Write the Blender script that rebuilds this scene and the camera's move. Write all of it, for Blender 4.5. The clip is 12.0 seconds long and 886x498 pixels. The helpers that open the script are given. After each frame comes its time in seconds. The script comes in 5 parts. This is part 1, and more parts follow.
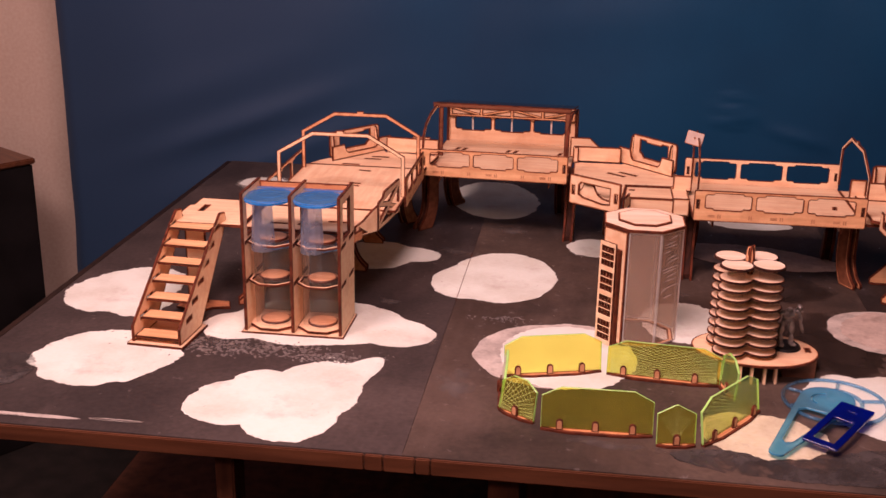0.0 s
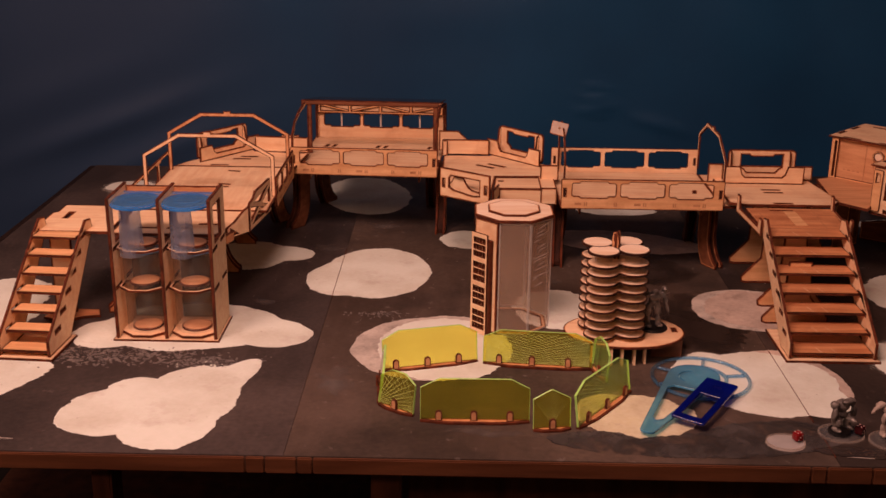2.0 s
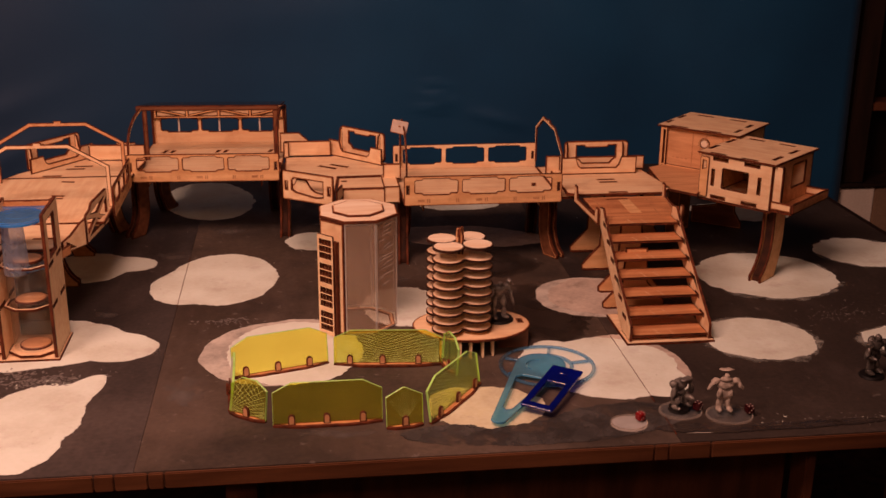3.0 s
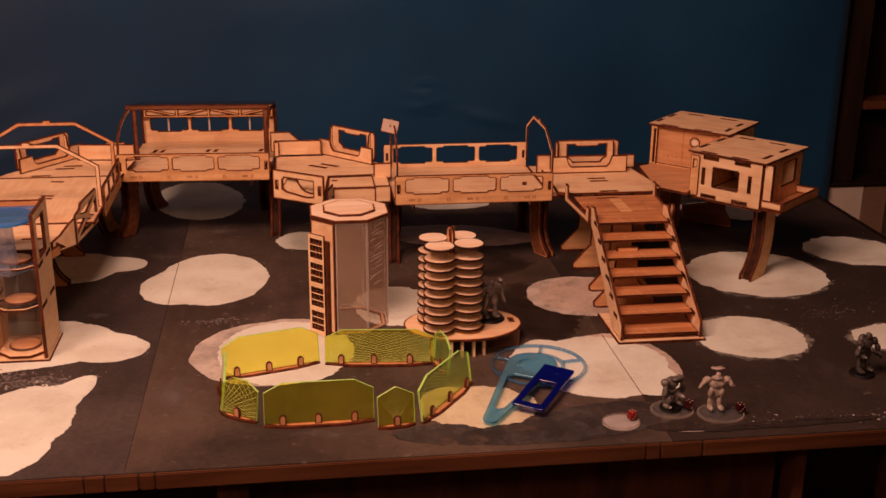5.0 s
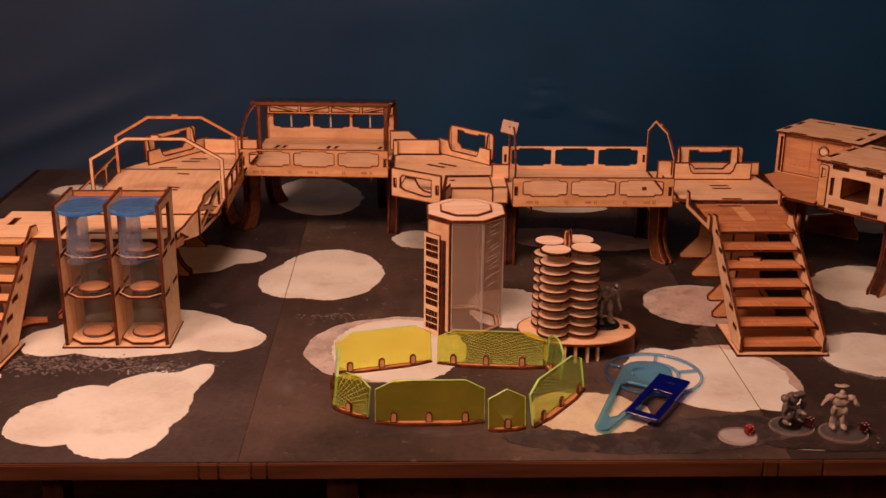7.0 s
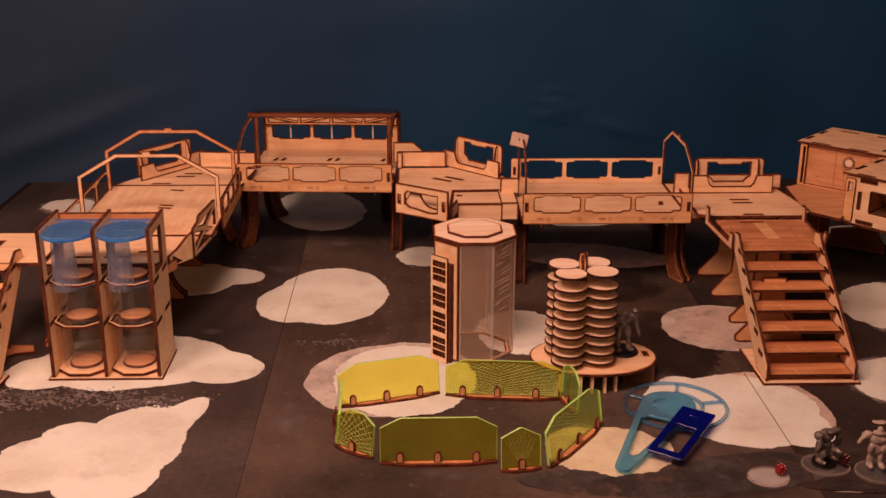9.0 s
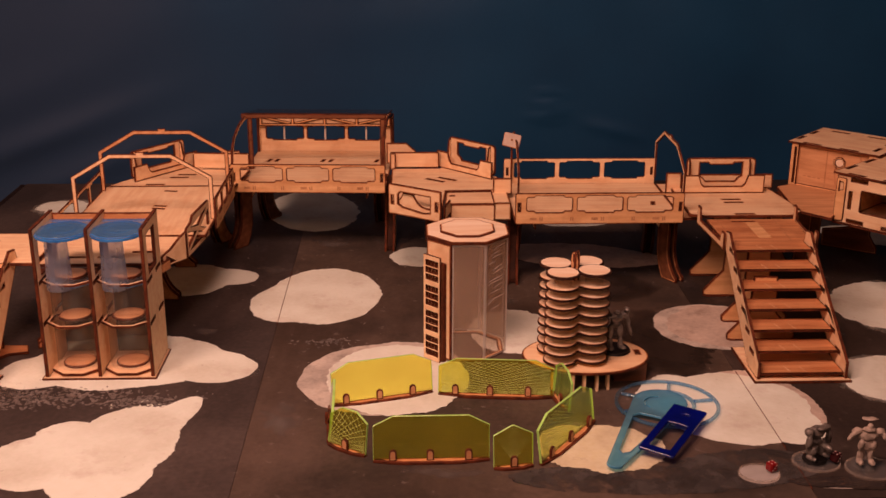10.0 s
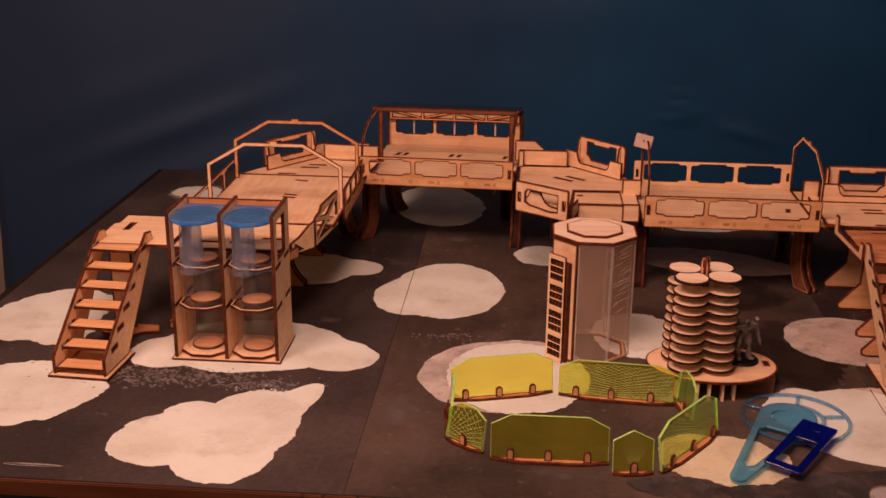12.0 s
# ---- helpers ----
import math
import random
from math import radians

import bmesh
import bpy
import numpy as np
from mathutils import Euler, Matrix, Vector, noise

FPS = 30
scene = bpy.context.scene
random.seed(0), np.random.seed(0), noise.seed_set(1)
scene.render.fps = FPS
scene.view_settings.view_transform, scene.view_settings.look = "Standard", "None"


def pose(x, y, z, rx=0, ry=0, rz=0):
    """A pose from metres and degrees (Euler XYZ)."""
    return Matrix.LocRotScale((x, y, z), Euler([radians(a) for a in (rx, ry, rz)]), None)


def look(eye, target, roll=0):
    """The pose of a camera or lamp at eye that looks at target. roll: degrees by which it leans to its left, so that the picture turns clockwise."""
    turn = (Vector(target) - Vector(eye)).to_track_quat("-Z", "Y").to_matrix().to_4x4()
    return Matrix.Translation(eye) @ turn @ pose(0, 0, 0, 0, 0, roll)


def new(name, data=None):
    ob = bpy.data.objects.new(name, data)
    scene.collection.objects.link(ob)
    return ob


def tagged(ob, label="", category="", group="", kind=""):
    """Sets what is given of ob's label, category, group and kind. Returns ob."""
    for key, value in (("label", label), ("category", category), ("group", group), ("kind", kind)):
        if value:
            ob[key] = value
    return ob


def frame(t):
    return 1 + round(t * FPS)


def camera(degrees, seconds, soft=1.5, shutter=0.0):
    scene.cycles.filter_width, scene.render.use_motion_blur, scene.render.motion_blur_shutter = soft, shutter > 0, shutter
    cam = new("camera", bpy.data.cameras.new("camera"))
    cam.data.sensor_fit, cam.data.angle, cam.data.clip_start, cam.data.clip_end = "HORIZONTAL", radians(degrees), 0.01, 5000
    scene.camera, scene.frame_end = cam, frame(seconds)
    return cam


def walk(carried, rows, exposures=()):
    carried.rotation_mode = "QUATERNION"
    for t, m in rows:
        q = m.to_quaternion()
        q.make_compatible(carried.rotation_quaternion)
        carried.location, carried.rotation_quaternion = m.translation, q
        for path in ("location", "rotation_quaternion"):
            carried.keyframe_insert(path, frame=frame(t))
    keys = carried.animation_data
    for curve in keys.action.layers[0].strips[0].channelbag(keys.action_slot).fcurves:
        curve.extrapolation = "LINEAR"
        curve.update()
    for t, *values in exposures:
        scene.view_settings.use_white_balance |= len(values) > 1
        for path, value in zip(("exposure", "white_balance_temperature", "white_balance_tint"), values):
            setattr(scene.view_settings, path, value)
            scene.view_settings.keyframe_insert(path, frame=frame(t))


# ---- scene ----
cam = camera(43.28, 12.0, soft=1.56)
# t, x, y, z, yaw, pitch, roll; origin at the table's front left corner, z = 0 on the table top
ROWS = [
    (0.0, 0.7572, -1.0624, 0.5962, 7.47, -18.50, 0.99),
    (0.5, 0.7567, -1.0633, 0.5963, 7.71, -18.68, 0.95),
    (0.9, 0.7570, -1.0640, 0.5966, 7.68, -18.70, 0.95),
    (1.0, 0.7584, -1.0664, 0.5986, 6.86, -18.79, 0.72),
    (1.1, 0.7592, -1.0680, 0.6000, 4.74, -18.79, 0.80),
    (1.3, 0.7596, -1.0690, 0.6006, 4.60, -18.79, 0.80),
    (1.5, 0.7602, -1.0695, 0.6010, 3.82, -18.79, 0.78),
    (2.0, 0.7616, -1.0704, 0.6018, 0.77, -18.74, 0.71),
    (2.5, 0.7678, -1.0730, 0.6057, -3.90, -18.81, 0.57),
    (3.0, 0.7667, -1.0763, 0.6088, -7.36, -18.85, 0.53),
    (3.2, 0.7668, -1.0766, 0.6090, -8.98, -18.86, 0.53),
    (3.7, 0.7668, -1.0768, 0.6092, -11.4, -18.88, 0.54),
    (4.2, 0.7664, -1.0762, 0.6091, -10.6, -18.89, 0.56),
    (4.8, 0.7657, -1.0748, 0.6089, -7.95, -18.90, 0.58),
    (5.0, 0.7655, -1.0744, 0.6088, -7.90, -18.90, 0.58),
    (5.5, 0.7633, -1.0714, 0.6054, -3.95, -18.83, 0.63),
    (6.0, 0.7640, -1.0704, 0.6037, -1.90, -18.85, 0.58),
    (6.5, 0.7620, -1.0689, 0.6050, -1.90, -18.87, 0.67),
    (7.0, 0.7615, -1.0671, 0.6061, -1.81, -18.88, 0.61),
    (9.0, 0.7588, -0.9774, 0.6116, -1.62, -19.06, 0.20),
    (9.5, 0.7615, -0.9850, 0.6080, -1.78, -18.84, 0.17),
    (10.0, 0.7616, -0.9845, 0.6085, -1.89, -18.88, 0.18),
    (10.5, 0.7633, -0.9865, 0.6094, -1.90, -18.88, 0.05),
    (11.0, 0.7576, -0.9806, 0.6058, -1.31, -18.82, 0.37),
    (11.5, 0.7560, -0.9780, 0.6031, 3.28, -18.90, 0.41),
    (12.0, 0.7559, -0.9782, 0.6043, 4.67, -19.00, 0.52),
]


def eye_pose(x, y, z, yaw, pitch, roll):
    a, b = radians(yaw), radians(pitch)
    way = Vector((-math.sin(a) * math.cos(b), math.cos(a) * math.cos(b), math.sin(b)))
    return look((x, y, z), Vector((x, y, z)) + way, roll)


EXPOSURES = [(0.0, 0.62, 5100, 10), (0.5, 0.36, 5250, 10), (1.0, 0.15, 5500, 10), (1.5, 0.0, 5950, 10), (2.5, -0.06, 6200, 10), (3.2, -0.04, 6650, 10), (5.5, 0.0, 6900, 10), (7.0, -0.05, 6700, 10), (9.5, -0.01, 6500, 10), (11.0, -0.03, 6380, 10), (12.0, -0.12, 6220, 10)]
walk(cam, [(t, eye_pose(*row)) for t, *row in ROWS], EXPOSURES)

# ---- light ----
world = bpy.data.worlds.new("world")
scene.world = world
world.use_nodes = True
world.node_tree.nodes["Background"].inputs[0].default_value = (0.044, 0.034, 0.033, 1)
world.node_tree.nodes["Background"].inputs[1].default_value = 0.65


def area_lamp(name, eye, target, size, power, colour):
    data = bpy.data.lights.new(name, "AREA")
    data.shape, data.size, data.energy, data.color = "DISK", size, power, colour
    ob = new(name, data)
    ob.matrix_world = look(eye, target)
    return ob


BULB, BULB_LEFT = (1.0, 0.515, 0.395), (1.0, 0.55, 0.420)
area_lamp("ceiling_bulb_light", (-0.08, -0.48, 1.50), (0.48, 0.6, 0.0), 0.50, 15.8, BULB_LEFT)
area_lamp("ceiling_bulb_light", (0.62, -0.36, 1.38), (0.60, 0.5, 0.0), 0.50, 14.0, BULB)
# Unseen fill lamp behind the viewer, added to brighten the space under the decks.
area_lamp("ceiling_bulb_light", (0.45, -1.50, 1.42), (0.60, 0.6, 0.05), 0.40, 5.2, BULB)

# ---- materials ----


def material(name, colour, dark=None, scale=40.0, stretch=(1, 1, 1), rough=0.7, bump=0.15, fine=400.0, metal=0.0, spec=0.3, lo=0.35, hi=0.65, fine_mix=0.25):
    """Two scales of noise between two colours, with a fine relief."""
    m = bpy.data.materials.new(name)
    m.use_nodes = True
    n, l = m.node_tree.nodes, m.node_tree.links
    b = n["Principled BSDF"]
    dark = dark or tuple(c * 0.7 for c in colour)
    tc, mp = n.new("ShaderNodeTexCoord"), n.new("ShaderNodeMapping")
    mp.inputs["Scale"].default_value = stretch
    info = n.new("ShaderNodeObjectInfo")
    off = n.new("ShaderNodeVectorMath")
    off.operation = "MULTIPLY_ADD"
    off.inputs[1].default_value = (7.0, 5.0, 3.0)
    l.new(info.outputs["Random"], off.inputs[0])
    l.new(tc.outputs["Object"], mp.inputs["Vector"])
    l.new(mp.outputs["Vector"], off.inputs[2])
    big, small = n.new("ShaderNodeTexNoise"), n.new("ShaderNodeTexNoise")
    big.inputs["Scale"].default_value, big.inputs["Detail"].default_value = scale, 5
    small.inputs["Scale"].default_value, small.inputs["Detail"].default_value = fine, 3
    for t in (big, small):
        l.new(off.outputs[0], t.inputs["Vector"])
    mr = n.new("ShaderNodeMapRange")
    mr.inputs["From Min"].default_value, mr.inputs["From Max"].default_value = lo, hi
    l.new(big.outputs["Fac"], mr.inputs["Value"])
    mx, mx2 = n.new("ShaderNodeMix"), n.new("ShaderNodeMix")
    mx.data_type = mx2.data_type = "RGBA"
    mx.inputs["A"].default_value, mx.inputs["B"].default_value = (*dark, 1), (*colour, 1)
    l.new(mr.outputs["Result"], mx.inputs["Factor"])
    mx2.blend_type = "OVERLAY"
    mx2.inputs["Factor"].default_value = fine_mix
    l.new(mx.outputs["Result"], mx2.inputs["A"])
    l.new(small.outputs["Fac"], mx2.inputs["B"])
    l.new(mx2.outputs["Result"], b.inputs["Base Color"])
    bp = n.new("ShaderNodeBump")
    bp.inputs["Strength"].default_value, bp.inputs["Distance"].default_value = bump, 0.001
    l.new(small.outputs["Fac"], bp.inputs["Height"])
    l.new(bp.outputs["Normal"], b.inputs["Normal"])
    b.inputs["Roughness"].default_value, b.inputs["Metallic"].default_value = rough, metal
    b.inputs["Specular IOR Level"].default_value = spec
    return m


def acrylic(name, tint, body, body_mix=0.2, rough=0.05, ior=1.45):
    """Clear coloured sheet: see-through tint, a little milky body and a gloss that grows at a slant."""
    m = bpy.data.materials.new(name)
    m.use_nodes = True
    n, l = m.node_tree.nodes, m.node_tree.links
    n.remove(n["Principled BSDF"])
    out = n["Material Output"]
    tr, df, gl = n.new("ShaderNodeBsdfTransparent"), n.new("ShaderNodeBsdfTranslucent"), n.new("ShaderNodeBsdfGlossy")
    d2 = n.new("ShaderNodeBsdfDiffuse")
    tr.inputs["Color"].default_value, df.inputs["Color"].default_value, d2.inputs["Color"].default_value = (*tint, 1), (*body, 1), (*body, 1)
    gl.inputs["Roughness"].default_value = rough
    both, mix, top, fr = n.new("ShaderNodeMixShader"), n.new("ShaderNodeMixShader"), n.new("ShaderNodeMixShader"), n.new("ShaderNodeLayerWeight")
    fr.inputs["Blend"].default_value = 0.5
    base = ((ior - 1) / (ior + 1)) ** 2
    power, sheen = n.new("ShaderNodeMath"), n.new("ShaderNodeMath")
    power.operation, sheen.operation = "POWER", "MULTIPLY_ADD"
    power.inputs[1].default_value, sheen.inputs[1].default_value, sheen.inputs[2].default_value = 5.0, 1 - base, base
    l.new(fr.outputs["Facing"], power.inputs[0])
    l.new(power.outputs[0], sheen.inputs[0])
    l.new(df.outputs[0], both.inputs[1])
    l.new(d2.outputs[0], both.inputs[2])
    tc, nz, mr = n.new("ShaderNodeTexCoord"), n.new("ShaderNodeTexNoise"), n.new("ShaderNodeMapRange")
    nz.inputs["Scale"].default_value = 60
    l.new(tc.outputs["Object"], nz.inputs["Vector"])
    l.new(nz.outputs["Fac"], mr.inputs["Value"])
    mr.inputs["To Min"].default_value, mr.inputs["To Max"].default_value = body_mix * 0.75, body_mix * 1.25
    l.new(mr.outputs["Result"], mix.inputs[0])
    l.new(tr.outputs[0], mix.inputs[1])
    l.new(both.outputs[0], mix.inputs[2])
    l.new(sheen.outputs[0], top.inputs[0])
    l.new(mix.outputs[0], top.inputs[1])
    l.new(gl.outputs[0], top.inputs[2])
    l.new(top.outputs[0], out.inputs["Surface"])
    return m


PLY = material("birch_plywood", (0.95, 0.710, 0.450), (0.86, 0.570, 0.330), scale=12, stretch=(1, 9, 9), fine=260, rough=0.6, bump=0.1)
PLY_RED = material("reddish_plywood", (0.70, 0.335, 0.15), (0.50, 0.20, 0.08), scale=12, stretch=(1, 9, 9), fine=260, rough=0.6, bump=0.1)
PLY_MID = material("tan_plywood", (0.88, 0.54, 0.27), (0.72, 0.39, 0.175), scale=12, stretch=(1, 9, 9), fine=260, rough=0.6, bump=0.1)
# Serves scorched posts, and boards that paint shade under decks and cabins.
PLY_DEEP = material("scorched_shaded_plywood", (0.235, 0.090, 0.040), (0.145, 0.052, 0.023), scale=12, stretch=(1, 9, 9), fine=260, rough=0.6, bump=0.1)
CHAR = material("laser_burnt_edge", (0.155, 0.036, 0.012), (0.052, 0.012, 0.004), scale=80, fine=500, rough=0.85)
PLY_ORANGE = material("orange_plywood", (0.74, 0.405, 0.205), (0.58, 0.285, 0.13), scale=12, stretch=(1, 9, 9), fine=260, rough=0.6, bump=0.1)
ENGRAVE = material("engraved_brown_line", (0.62, 0.31, 0.15), (0.45, 0.20, 0.09), scale=80, fine=500, rough=0.8)
SCORCH = material("scorched_halo", (0.74, 0.38, 0.17), (0.36, 0.12, 0.042), scale=75, fine=300, rough=0.65)
SCORCH_RED = material("scorched_red_halo", (0.46, 0.19, 0.08), (0.26, 0.09, 0.04), scale=60, fine=300, rough=0.65)
ETCH = material("etched_acrylic_line", (0.66, 0.82, 0.26), (0.48, 0.62, 0.16), scale=80, fine=400, rough=0.5)
JOINT = material("pale_glue_joint", (0.85, 0.58, 0.36), (0.70, 0.40, 0.22), scale=80, fine=400, rough=0.6)
PLY_PALE = material("pale_birch_plywood", (0.95, 0.79, 0.61), (0.84, 0.62, 0.42), scale=12, stretch=(1, 9, 9), fine=260, rough=0.6, bump=0.1)
SOOT = material("dark_burnt_edge", (0.055, 0.016, 0.007), (0.024, 0.008, 0.004), scale=80, fine=500, rough=0.85)
BOARD = material("dark_painted_board", (0.108, 0.077, 0.059), (0.040, 0.029, 0.0225), scale=4.5, fine=150, rough=0.62, bump=0.35, spec=0.35, fine_mix=0.5)
SNOW = material("white_paint_patch", (0.83, 0.89, 0.80), (0.70, 0.72, 0.62), scale=14, fine=160, rough=0.75, bump=0.4, lo=0.3, hi=0.6)
PAINT_RIM = material("thick_white_paint_rim", (0.88, 0.93, 0.86), (0.66, 0.66, 0.57), scale=60, fine=300, rough=0.6, bump=0.3)
SMEAR = material("thin_grey_white_paint", (0.66, 0.61, 0.54), (0.44, 0.40, 0.355), scale=22, fine=200, rough=0.7, bump=0.3)
HAZE = material("greyish_white_paint", (0.64, 0.54, 0.46), (0.44, 0.365, 0.31), scale=14, fine=160, rough=0.75, bump=0.4)
FAINT = material("faint_grey_paint", (0.095, 0.084, 0.080), (0.050, 0.044, 0.042), scale=16, fine=160, rough=0.6, bump=0.3)
GRIT = material("grey_texture_paste", (0.23, 0.205, 0.19), (0.10, 0.088, 0.082), scale=90, fine=500, rough=0.30, spec=0.6)
DUST = material("thin_chalky_dust", (0.20, 0.172, 0.158), (0.12, 0.102, 0.094), scale=30, stretch=(1, 0.4, 1), fine=200, rough=0.75)
BLOTCH = material("dark_brown_blotch", (0.044, 0.029, 0.022), (0.024, 0.016, 0.012), scale=20, stretch=(1, 0.5, 1), fine=180, rough=0.65, bump=0.3)
GLAZE = material("glossy_dark_varnish", (0.050, 0.040, 0.036), (0.028, 0.022, 0.020), scale=30, stretch=(0.35, 1, 1), fine=85, rough=0.14, bump=1.0, spec=0.7)
GLAZE.node_tree.nodes["Bump"].inputs["Distance"].default_value = 0.006
FRINGE = material("dry_brushed_white_paint", (0.40, 0.385, 0.345), (0.20, 0.19, 0.17), scale=30, fine=220, rough=0.75, bump=0.3)
PINKISH = material("greyish_pink_card", (0.62, 0.50, 0.42), (0.50, 0.39, 0.32), scale=30, fine=200, rough=0.7)
YELLOW_CAST = material("yellow_lit_paint_patch", (0.80, 0.76, 0.53), (0.64, 0.58, 0.40), scale=18, fine=160, rough=0.75, bump=0.4)
TRIM = material("varnished_wood_edge", (0.155, 0.060, 0.026), (0.085, 0.030, 0.013), scale=6, stretch=(1, 14, 14), fine=150, rough=0.36, bump=0.1, spec=0.5)
UNDER = material("dark_wood_frame", (0.150, 0.052, 0.022), (0.075, 0.026, 0.012), scale=8, stretch=(6, 6, 1), fine=150, rough=0.6)
CLOTH = material("blue_cloth", (0.0085, 0.068, 0.164), (0.0065, 0.050, 0.126), scale=3, fine=700, rough=0.55, bump=0.15, spec=0.24, fine_mix=0.2)
BEIGE = material("beige_wall_paint", (0.72, 0.60, 0.48), (0.65, 0.53, 0.42), scale=3, fine=120, rough=0.85, bump=0.1)
NIGHT = material("near_black_wood", (0.022, 0.010, 0.006), (0.010, 0.005, 0.003), scale=8, stretch=(6, 6, 1), fine=150, rough=0.6)
BLACK = material("black_lacquer", (0.012, 0.010, 0.010), (0.006, 0.005, 0.005), scale=10, fine=200, rough=0.5)
BROWN_FLOOR = material("dark_carpet", (0.022, 0.017, 0.014), (0.012, 0.010, 0.008), scale=20, fine=500, rough=0.95)
CARD_SHADE = material("shaded_brown_card", (0.30, 0.20, 0.13), (0.22, 0.14, 0.09), scale=8, fine=200, rough=0.85)
PALE = material("pale_cardboard", (0.72, 0.64, 0.56), (0.62, 0.54, 0.46), scale=8, fine=200, rough=0.85)
YELLOW = acrylic("yellow_green_acrylic", (0.95, 0.955, 0.34), (0.54, 0.66, 0.12), 0.13)
LEMON = acrylic("lemon_yellow_acrylic", (0.995, 0.98, 0.42), (0.80, 0.82, 0.14), 0.05)
LIME = acrylic("pale_green_acrylic", (0.96, 0.99, 0.50), (0.62, 0.97, 0.36), 0.19)
YELLOW_EDGE = material("bright_green_acrylic_edge", (0.54, 0.92, 0.26), (0.42, 0.76, 0.17), scale=50, fine=300, rough=0.2, spec=0.5)
MURKY = acrylic("grey_green_clear_acrylic", (0.60, 0.64, 0.60), (0.34, 0.36, 0.32), 0.07)
CLEAR = acrylic("clear_acrylic", (0.95, 0.95, 0.94), (0.80, 0.79, 0.77), 0.07)
FROST = acrylic("scratched_clear_acrylic", (0.95, 0.92, 0.89), (0.92, 0.74, 0.60), 0.20, 0.2, 1.2)
SMOKE = acrylic("smoky_clear_acrylic", (0.97, 0.95, 0.93), (0.40, 0.32, 0.27), 0.03, 0.05, 1.2)
STREAK = acrylic("milky_scratch", (0.97, 0.97, 0.96), (0.92, 0.90, 0.88), 0.42, 0.3)
BLUE = acrylic("sky_blue_acrylic", (0.56, 0.76, 0.94), (0.22, 0.52, 0.86), 0.34)
BLUE_PALE = acrylic("pale_blue_acrylic", (0.84, 0.90, 0.97), (0.58, 0.68, 0.88), 0.32)
BLUE_EDGE = material("blue_acrylic_edge", (0.05, 0.27, 0.74), (0.03, 0.18, 0.56), scale=50, fine=300, rough=0.2, spec=0.5)
TEAL = acrylic("light_blue_template_acrylic", (0.52, 0.80, 0.92), (0.33, 0.70, 0.88), 0.38)
AQUA = acrylic("thin_blue_clear_acrylic", (0.82, 0.92, 0.97), (0.30, 0.55, 0.75), 0.06)
TEAL_EDGE = material("light_blue_acrylic_edge", (0.10, 0.36, 0.58), (0.07, 0.28, 0.48), scale=50, fine=300, rough=0.2, spec=0.5)
NAVY = acrylic("deep_blue_acrylic", (0.03, 0.06, 0.58), (0.007, 0.014, 0.36), 0.55)
METAL = material("bare_grey_metal", (0.30, 0.265, 0.235), (0.10, 0.088, 0.080), scale=120, fine=700, rough=0.45, metal=0.35, spec=0.5)
DARK_METAL = material("dark_grey_metal", (0.15, 0.13, 0.115), (0.05, 0.044, 0.040), scale=120, fine=700, rough=0.4, metal=0.35, spec=0.5)
BONE = material("pale_primed_plastic", (0.52, 0.43, 0.36), (0.30, 0.24, 0.20), scale=120, fine=700, rough=0.7)
RED = material("red_dice_plastic", (0.28, 0.008, 0.010), (0.17, 0.005, 0.006), scale=60, fine=300, rough=0.25, spec=0.5)
DARK_RED = material("dark_red_dice_plastic", (0.055, 0.006, 0.008), (0.03, 0.004, 0.005), scale=60, fine=300, rough=0.25, spec=0.5)
PIP = material("pale_pip", (0.7, 0.55, 0.5), scale=60, rough=0.5)
WHITE_PLASTIC = material("white_plastic", (0.75, 0.72, 0.68), scale=60, rough=0.4)



def weather(m, colour, scale, lo, hi, amount, stretch=(1, 1, 1), gloss=None):
    """Adds stains or dust: a further noise, cut to blotches, lays a colour over the surface; gloss: roughness inside and outside them."""
    n, l = m.node_tree.nodes, m.node_tree.links
    b = n["Principled BSDF"]
    old = b.inputs["Base Color"].links[0].from_socket
    tc, mp, nz, mr, mx = n.new("ShaderNodeTexCoord"), n.new("ShaderNodeMapping"), n.new("ShaderNodeTexNoise"), n.new("ShaderNodeMapRange"), n.new("ShaderNodeMix")
    mp.inputs["Scale"].default_value = stretch
    mp.inputs["Location"].default_value = (scale * 0.37, scale * 0.11, 0.0)
    nz.inputs["Scale"].default_value, nz.inputs["Detail"].default_value, nz.inputs["Roughness"].default_value = scale, 8, 0.62
    mr.inputs["From Min"].default_value, mr.inputs["From Max"].default_value = lo, hi
    mr.inputs["To Max"].default_value = amount
    mx.data_type = "RGBA"
    l.new(tc.outputs["Object"], mp.inputs["Vector"])
    l.new(mp.outputs["Vector"], nz.inputs["Vector"])
    l.new(nz.outputs["Fac"], mr.inputs["Value"])
    l.new(mr.outputs["Result"], mx.inputs["Factor"])
    l.new(old, mx.inputs["A"])
    mx.inputs["B"].default_value = (*colour, 1)
    l.new(mx.outputs["Result"], b.inputs["Base Color"])
    if gloss:
        g = n.new("ShaderNodeMapRange")
        g.inputs["To Min"].default_value, g.inputs["To Max"].default_value = gloss[1], gloss[0]
        g.inputs["From Min"].default_value, g.inputs["From Max"].default_value = lo, hi
        l.new(nz.outputs["Fac"], g.inputs["Value"])
        l.new(g.outputs["Result"], b.inputs["Roughness"])
    return m


